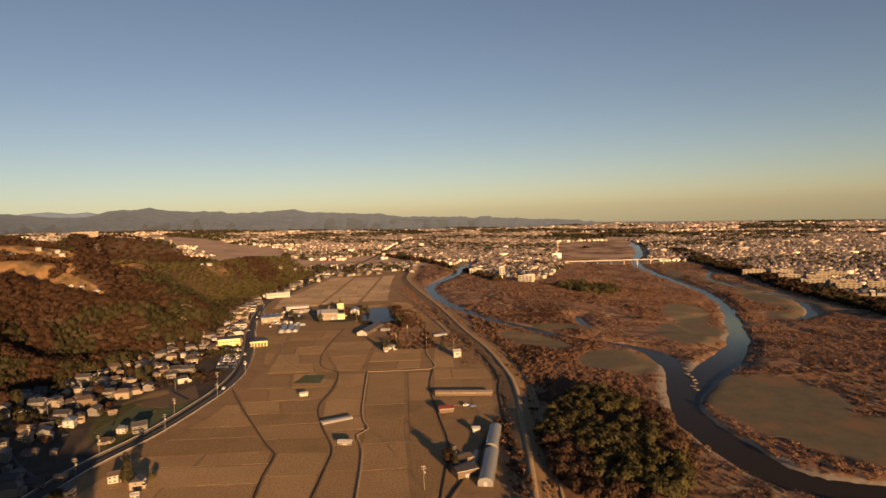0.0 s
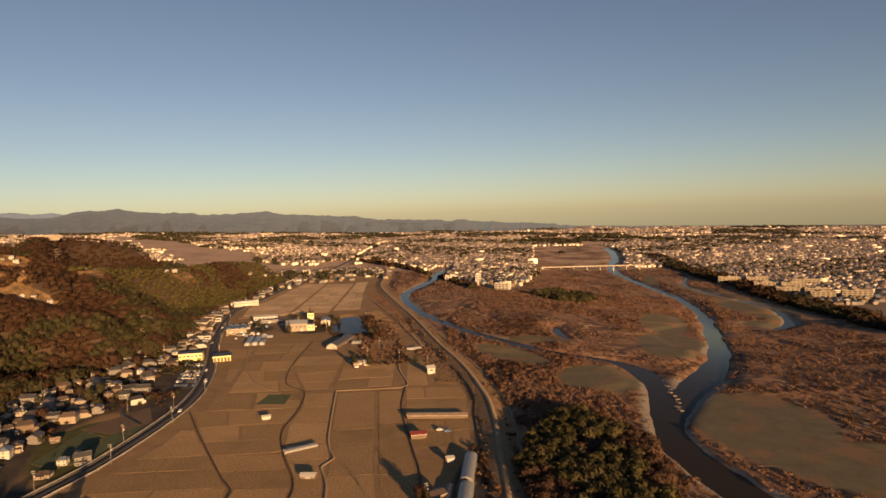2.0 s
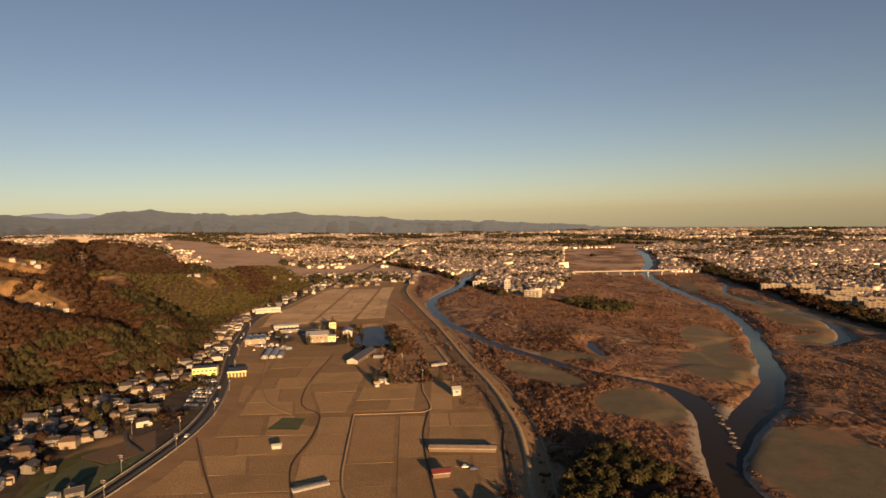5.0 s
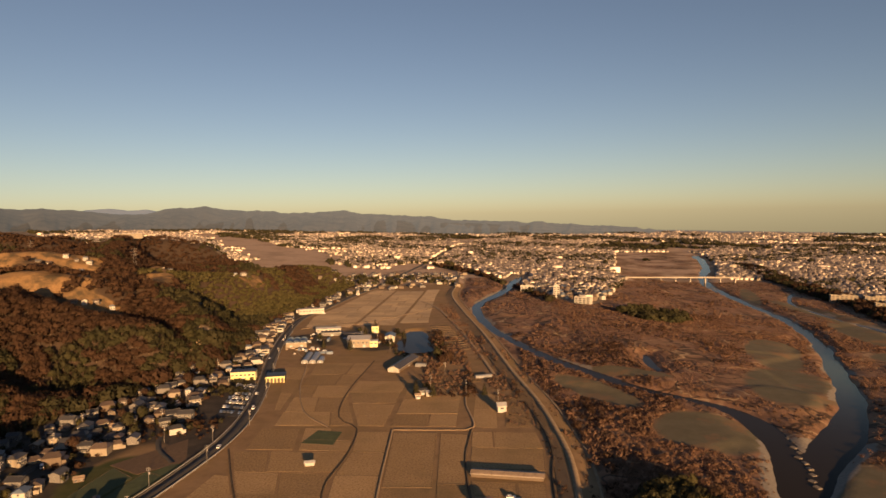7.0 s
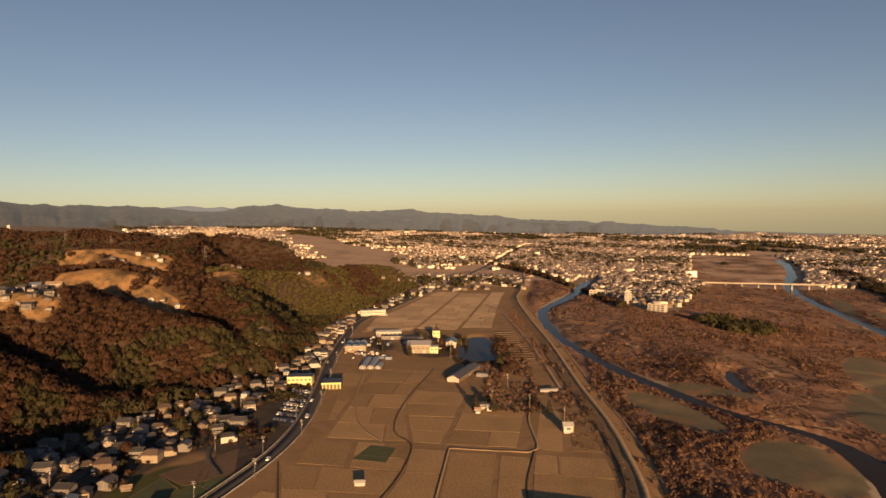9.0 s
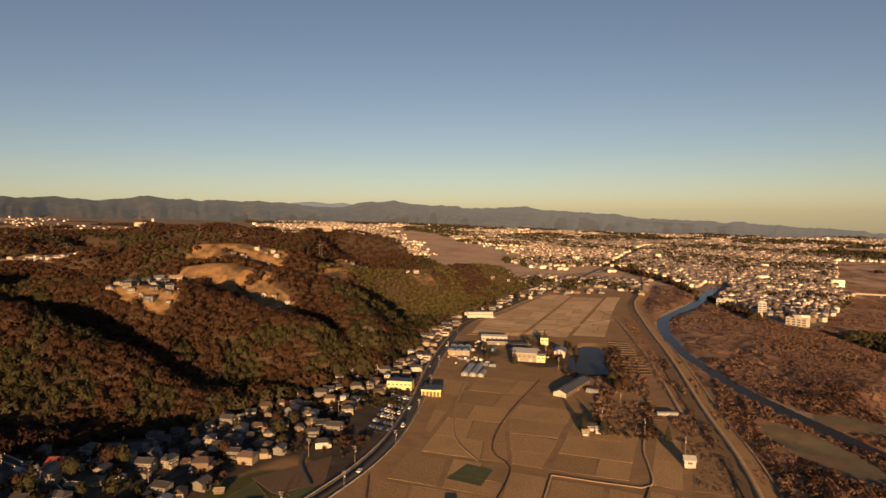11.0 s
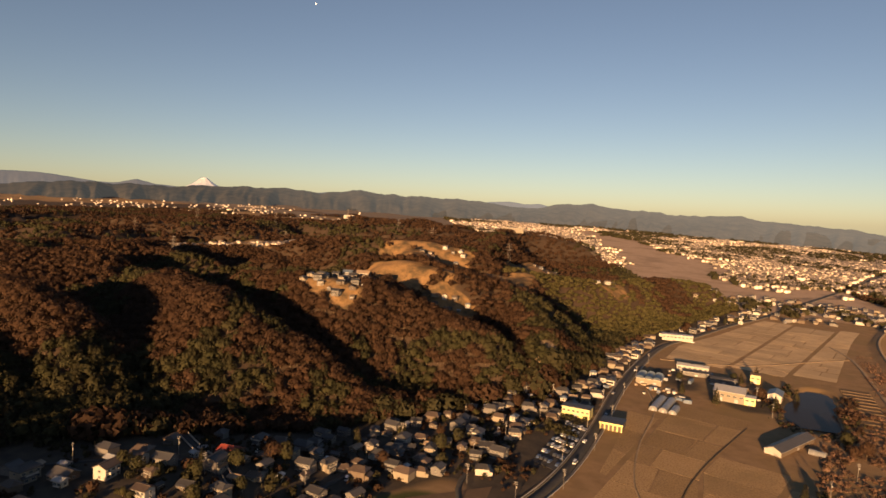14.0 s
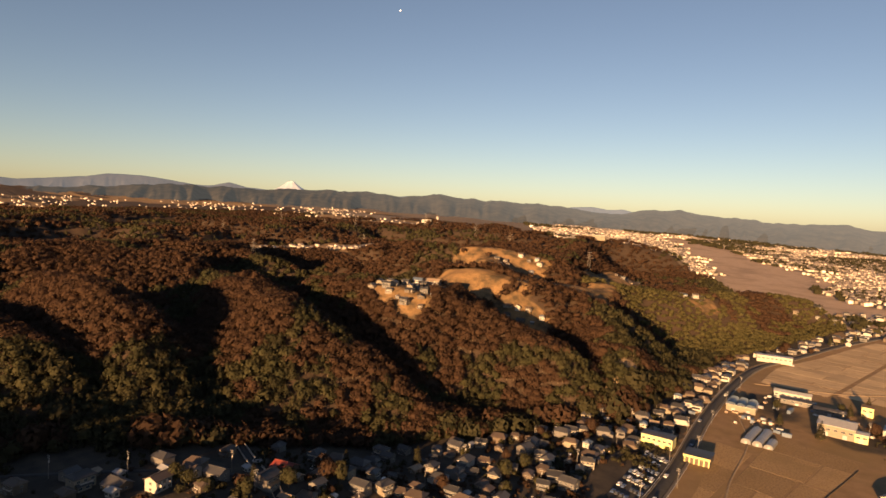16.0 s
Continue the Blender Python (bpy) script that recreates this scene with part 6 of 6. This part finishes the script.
for k in range(5):
    x, y = -14 - k * 0.6, 582 + k * 4.2
    bed = tagged(new("nursery_bed"), "short planted bed beside the track", "plant bed", "nursery beds")
    bed.matrix_basis = pose(x, y, ground_z(x, y), 0, 0, 8)
    part("soil", boxes((-6, 6, -1.2, 1.2, -0.4, 0.4)), M["soil"], bed)


# ---------------------------------------------------------------- vehicles
PAINT = [plain("white_paint", (0.75, 0.74, 0.72), 0.3, vary=0.05), plain("silver_paint", (0.45, 0.45, 0.45), 0.3, metal=0.5, vary=0.05), plain("dark_paint", (0.05, 0.05, 0.06), 0.3, vary=0.05), plain("blue_paint", (0.06, 0.10, 0.2), 0.3, vary=0.05)]
TYRE = plain("tyre_rubber", (0.02, 0.02, 0.02), 0.9)


def car(paint, label, van=False):
    root = tagged(new("car"), label, "car", "parked cars")
    length, w = (4.6, 1.8) if not van else (5.0, 1.9)
    bm = boxes((-length / 2, length / 2, -w / 2, w / 2, 0.3, 0.95))
    bmesh.ops.bevel(bm, geom=bm.edges[:], offset=0.12, segments=1, affect="EDGES")
    part("body", bm, paint, root)
    top = 1.45 if not van else 2.0
    x0, x1, i0, i1 = (-1.9, 1.0, 0.45, 0.75) if not van else (-2.4, 1.7, 0.15, 0.6)
    v = [(x0, -w / 2 + 0.08, 0.93), (x1, -w / 2 + 0.08, 0.93), (x1, w / 2 - 0.08, 0.93), (x0, w / 2 - 0.08, 0.93), (x0 + i0, -w / 2 + 0.2, top), (x1 - i1, -w / 2 + 0.2, top), (x1 - i1, w / 2 - 0.2, top), (x0 + i0, w / 2 - 0.2, top)]
    part("cabin_glass", mesh_of("cabin_glass", v, [(0, 1, 5, 4), (1, 2, 6, 5), (2, 3, 7, 6), (3, 0, 4, 7)], M["glass"]), None, root)
    part("roof_panel", boxes((x0 + i0 - 0.05, x1 - i1 + 0.05, -w / 2 + 0.18, w / 2 - 0.18, top - 0.02, top + 0.05)), paint, root)
    for sx in (-length * 0.3, length * 0.3):
        for sy in (-w / 2, w / 2):
            bm = bmesh.new()
            bmesh.ops.create_cone(bm, cap_ends=True, segments=10, radius1=0.32, radius2=0.32, depth=0.22, matrix=pose(sx, sy, 0.32, 90))
            part("wheel", bm, TYRE, root)
    return root


CARS = [car(PAINT[0], "white car parked in the village"), car(PAINT[1], "silver car parked in the village"), car(PAINT[2], "dark car parked in the village"), car(PAINT[0], "white van parked in the village", True), car(PAINT[3], "blue car parked in the village")]
lot_corners = [(-187, 492), (-168, 488), (-186, 572), (-206, 570)]
lz = [ground_z(*c) + 0.12 for c in lot_corners]
lot = new("pavement", mesh_of("pavement", [(c[0], c[1], z) for c, z in zip(lot_corners, lz)] + [(c[0], c[1], z - 0.6) for c, z in zip(lot_corners, lz)], [(0, 1, 2, 3), (0, 4, 5, 1), (1, 5, 6, 2), (2, 6, 7, 3), (3, 7, 4, 0)], M["asphalt"]))
tagged(lot, "asphalt yard full of parked cars", "car park", kind="structure")
for row in range(7):
    for k in range(6):
        if hr.random() < 0.12:
            continue
        u, w = (k + 0.5) / 6, (row + 0.4) / 7
        x = -187 + 17 * u - 18 * w
        y = 494 + 76 * w - 3 * u
        put(hr.choice(CARS), x, y, 100 + hr.uniform(-5, 5), 1.0, 0.13)
for x, y in ((-223, 432), (-228, 427), (-230, 520), (-246, 440), (-262, 400), (-285, 372), (-258, 350), (-240, 395), (11, 376), (15, 373), (-150, 730), (-140, 735), (-160, 752), (-166, 762), (-192, 760), (-240, 940), (-232, 925), (-228, 360), (-219, 346)):
    put(hr.choice(CARS), x, y, hr.uniform(0, 180))
# stored goods in the works yards
CRATES = []
for size, mat, label, cat in (((2.5, 6.0, 2.6), "roof_blue", "blue steel container in the works yard", "container"), ((2.4, 5.0, 2.5), "metal", "pale steel container in the works yard", "container"), ((2.0, 4.0, 1.2), "rust", "stack of weathered timber in the yard", "timber stack"), ((1.6, 2.6, 1.5), "white", "white wrapped bale standing in the yard", "bale")):
    bm = boxes((-size[0] / 2, size[0] / 2, -size[1] / 2, size[1] / 2, -0.4, size[2]))
    bmesh.ops.bevel(bm, geom=bm.edges[:], offset=0.08, segments=1, affect="EDGES")
    ob = part({"container": "container", "timber stack": "timber_stack"}.get(cat, "wrapped_bale"), bm, M[mat])
    CRATES.append(tagged(ob, label, cat, "yard goods"))
for k in range(64):
    cx, cy, rx, ry = hr.choice(((-172, 757, 34, 26), (-128, 742, 26, 18), (-196, 690, 14, 14), (-170, 690, 20, 14), (-228, 690, 6, 40)))
    x, y = cx + hr.uniform(-1, 1) * rx, cy + hr.uniform(-1, 1) * ry
    if x > -102 or any(abs(x - a) < w and abs(y - b) < d for a, b, w, d in ((-137, 718, 16, 15), (-121, 714, 8, 8), (-188, 786, 17, 8), (-180, 772, 15, 7), (-154, 764, 14, 7), (-203, 716, 14, 14), (-134, 789, 8, 8), (-109, 745, 9, 12), (-168, 655, 14, 20))):
        continue
    if abs(x - float(np.interp(y, ROAD[:, 1], ROAD[:, 0]))) < 8:
        continue
    put(hr.choice(CRATES), x, y, hr.choice((10, 100)) + hr.uniform(-12, 12), hr.uniform(0.8, 1.1))
for y in (432, 505, 540, 600, 655, 742):
    x = float(np.interp(y, ROAD[:, 1], ROAD[:, 0])) + hr.choice((-1.7, 1.7))
    put(hr.choice(CARS), x, y, 100, 1.0, 0.6)


# ---------------------------------------------------------------- poles, pylons, single trees
def tube(bm, a, b, r0, r1, seg=6):
    a, b = Vector(a), Vector(b)
    q = (b - a).to_track_quat("Z", "Y").to_matrix().to_4x4()
    bmesh.ops.create_cone(bm, cap_ends=True, segments=seg, radius1=r0, radius2=r1, depth=(b - a).length, matrix=Matrix.Translation((a + b) / 2) @ q)
    return bm


pole = tagged(new("utility_pole"), "grey concrete utility pole beside the road", "utility pole", "utility poles")
part("shaft", tube(bmesh.new(), (0, 0, -1), (0, 0, 11), 0.17, 0.11), M["pole"], pole)
for z in (10.4, 9.4):
    part("cross_arm", boxes((-1.1, 1.1, -0.08, 0.08, z, z + 0.14)), M["rail"], pole)
part("transformer", tube(bmesh.new(), (0.45, 0, 7.4), (0.45, 0, 8.4), 0.28, 0.28, 8), M["rail"], pole)
for y in np.arange(285, 800, 31):
    x = float(np.interp(y, ROAD[:, 1], ROAD[:, 0]))
    side = 6.8 if int(y) % 2 else -5.6
    put(pole, x + side, float(y), 10)
for x, y in ((-196, 440), (-214, 470), (-218, 510), (-222, 560), (-240, 610), (-228, 330), (-243, 370), (-252, 420), (-262, 460), (-266, 330), (-290, 330), (-310, 290), (-325, 262), (-46, 560), (-38, 600), (-120, 730), (-140, 742), (-100, 690), (2, 283), (-12, 262), (-18, 548), (6, 522)):
    put(pole, x, y, hr.uniform(0, 90))

pylon = tagged(new("pylon"), "tall steel lattice transmission pylon on the hills", "pylon", "pylons")
for sx in (-1, 1):
    for sy in (-1, 1):
        part("leg", tube(bmesh.new(), (sx * 3.4, sy * 3.4, -3), (sx * 0.5, sy * 0.5, 36), 0.16, 0.12, 4), M["pole"], pylon)
for z, w in ((24, 7), (29, 6), (34, 5)):
    part("cross_arm", boxes((-w, w, -0.3, 0.3, z, z + 0.3)), M["pole"], pylon)
for k in range(5):
    z0, z1 = k * 6, k * 6 + 6
    r0, r1 = 3.4 - 2.9 * z0 / 36, 3.4 - 2.9 * z1 / 36
    part("brace", tube(tube(bmesh.new(), (-r0, -r0, z0), (r1, -r1, z1), 0.08, 0.08, 4), (r0, -r0, z0), (-r1, -r1, z1), 0.08, 0.08, 4), M["pole"], pylon)
for x, y in ((-640, 1150), (-980, 1330), (-1180, 1420), (-1420, 1450), (-1500, 1250), (-1250, 1100), (-900, 640), (-1600, 900), (-1750, 1150), (-1350, 1600), (-1900, 1400)):
    put(pylon, x, y, 30, 1.0)


def garden_tree(kind, tall, wide, count, label, mat):
    root = tagged(new("tree"), label, "tree", "garden trees")
    bm = tube(bmesh.new(), (0, 0, -0.6), (0.1, 0, tall * 0.7), 0.28, 0.08)
    for k in range(5):
        a = k * 1.3
        z = tall * (0.3 + 0.08 * k)
        tube(bm, (0.05, 0, z), (math.cos(a) * wide * 0.7, math.sin(a) * wide * 0.7, z + tall * 0.22), 0.11, 0.03, 5)
    part("trunk", bm, M["bark"], root)
    z = np.zeros(1)
    tri = leaf_cloud(z, z, z, np.array([tall]), np.array([wide]), count, 0.13, kind)
    crown = big_mesh("crown", tri, np.arange(len(tri)).reshape(-1, 3), M[mat])
    crown.attributes.new("tone", "FLOAT", "POINT").data.foreach_set("value", np.full(len(tri), 0.45, np.float32))
    part("crown", crown, None, root)
    return root


TREES = [garden_tree("round", 8, 3.2, 420, "rounded dark evergreen garden tree", "evergreen"), garden_tree("cone", 11, 2.6, 420, "tall narrow dark cedar", "cedar"), garden_tree("round", 9, 3.8, 420, "leafless brown winter tree", "bare"), garden_tree("round", 5, 2.4, 300, "small clipped evergreen shrub tree", "bamboo")]
for line, num, spread in ((VILLAGE_SOUTH, 30, 10), (VILLAGE_MID, 44, 10), (VILLAGE_ROADSIDE, 24, 9), (VILLAGE_NORTH, 24, 11)):
    for k in range(num):
        x, y = hr.choice(line)
        x, y = x + hr.uniform(-spread, spread), y + hr.uniform(-spread, spread)
        if all(math.hypot(x - a, y - b) > 6 for a, b in taken):
            put(hr.choice(TREES), x, y, hr.uniform(0, 360), hr.uniform(0.7, 1.25))
for x, y in ((-48, 551), (-42, 536), (-55, 540), (-1, 288), (2, 280), (-96, 760), (-140, 690), (-104, 720), (-150, 780), (-136, 800), (-142, 772), (-118, 735), (-44, 640), (-38, 650), (-50, 660), (-4, 540), (-170, 700), (-186, 742)):
    put(TREES[hr.choice((0, 1, 1, 2))], x, y, hr.uniform(0, 360), hr.uniform(0.8, 1.2))
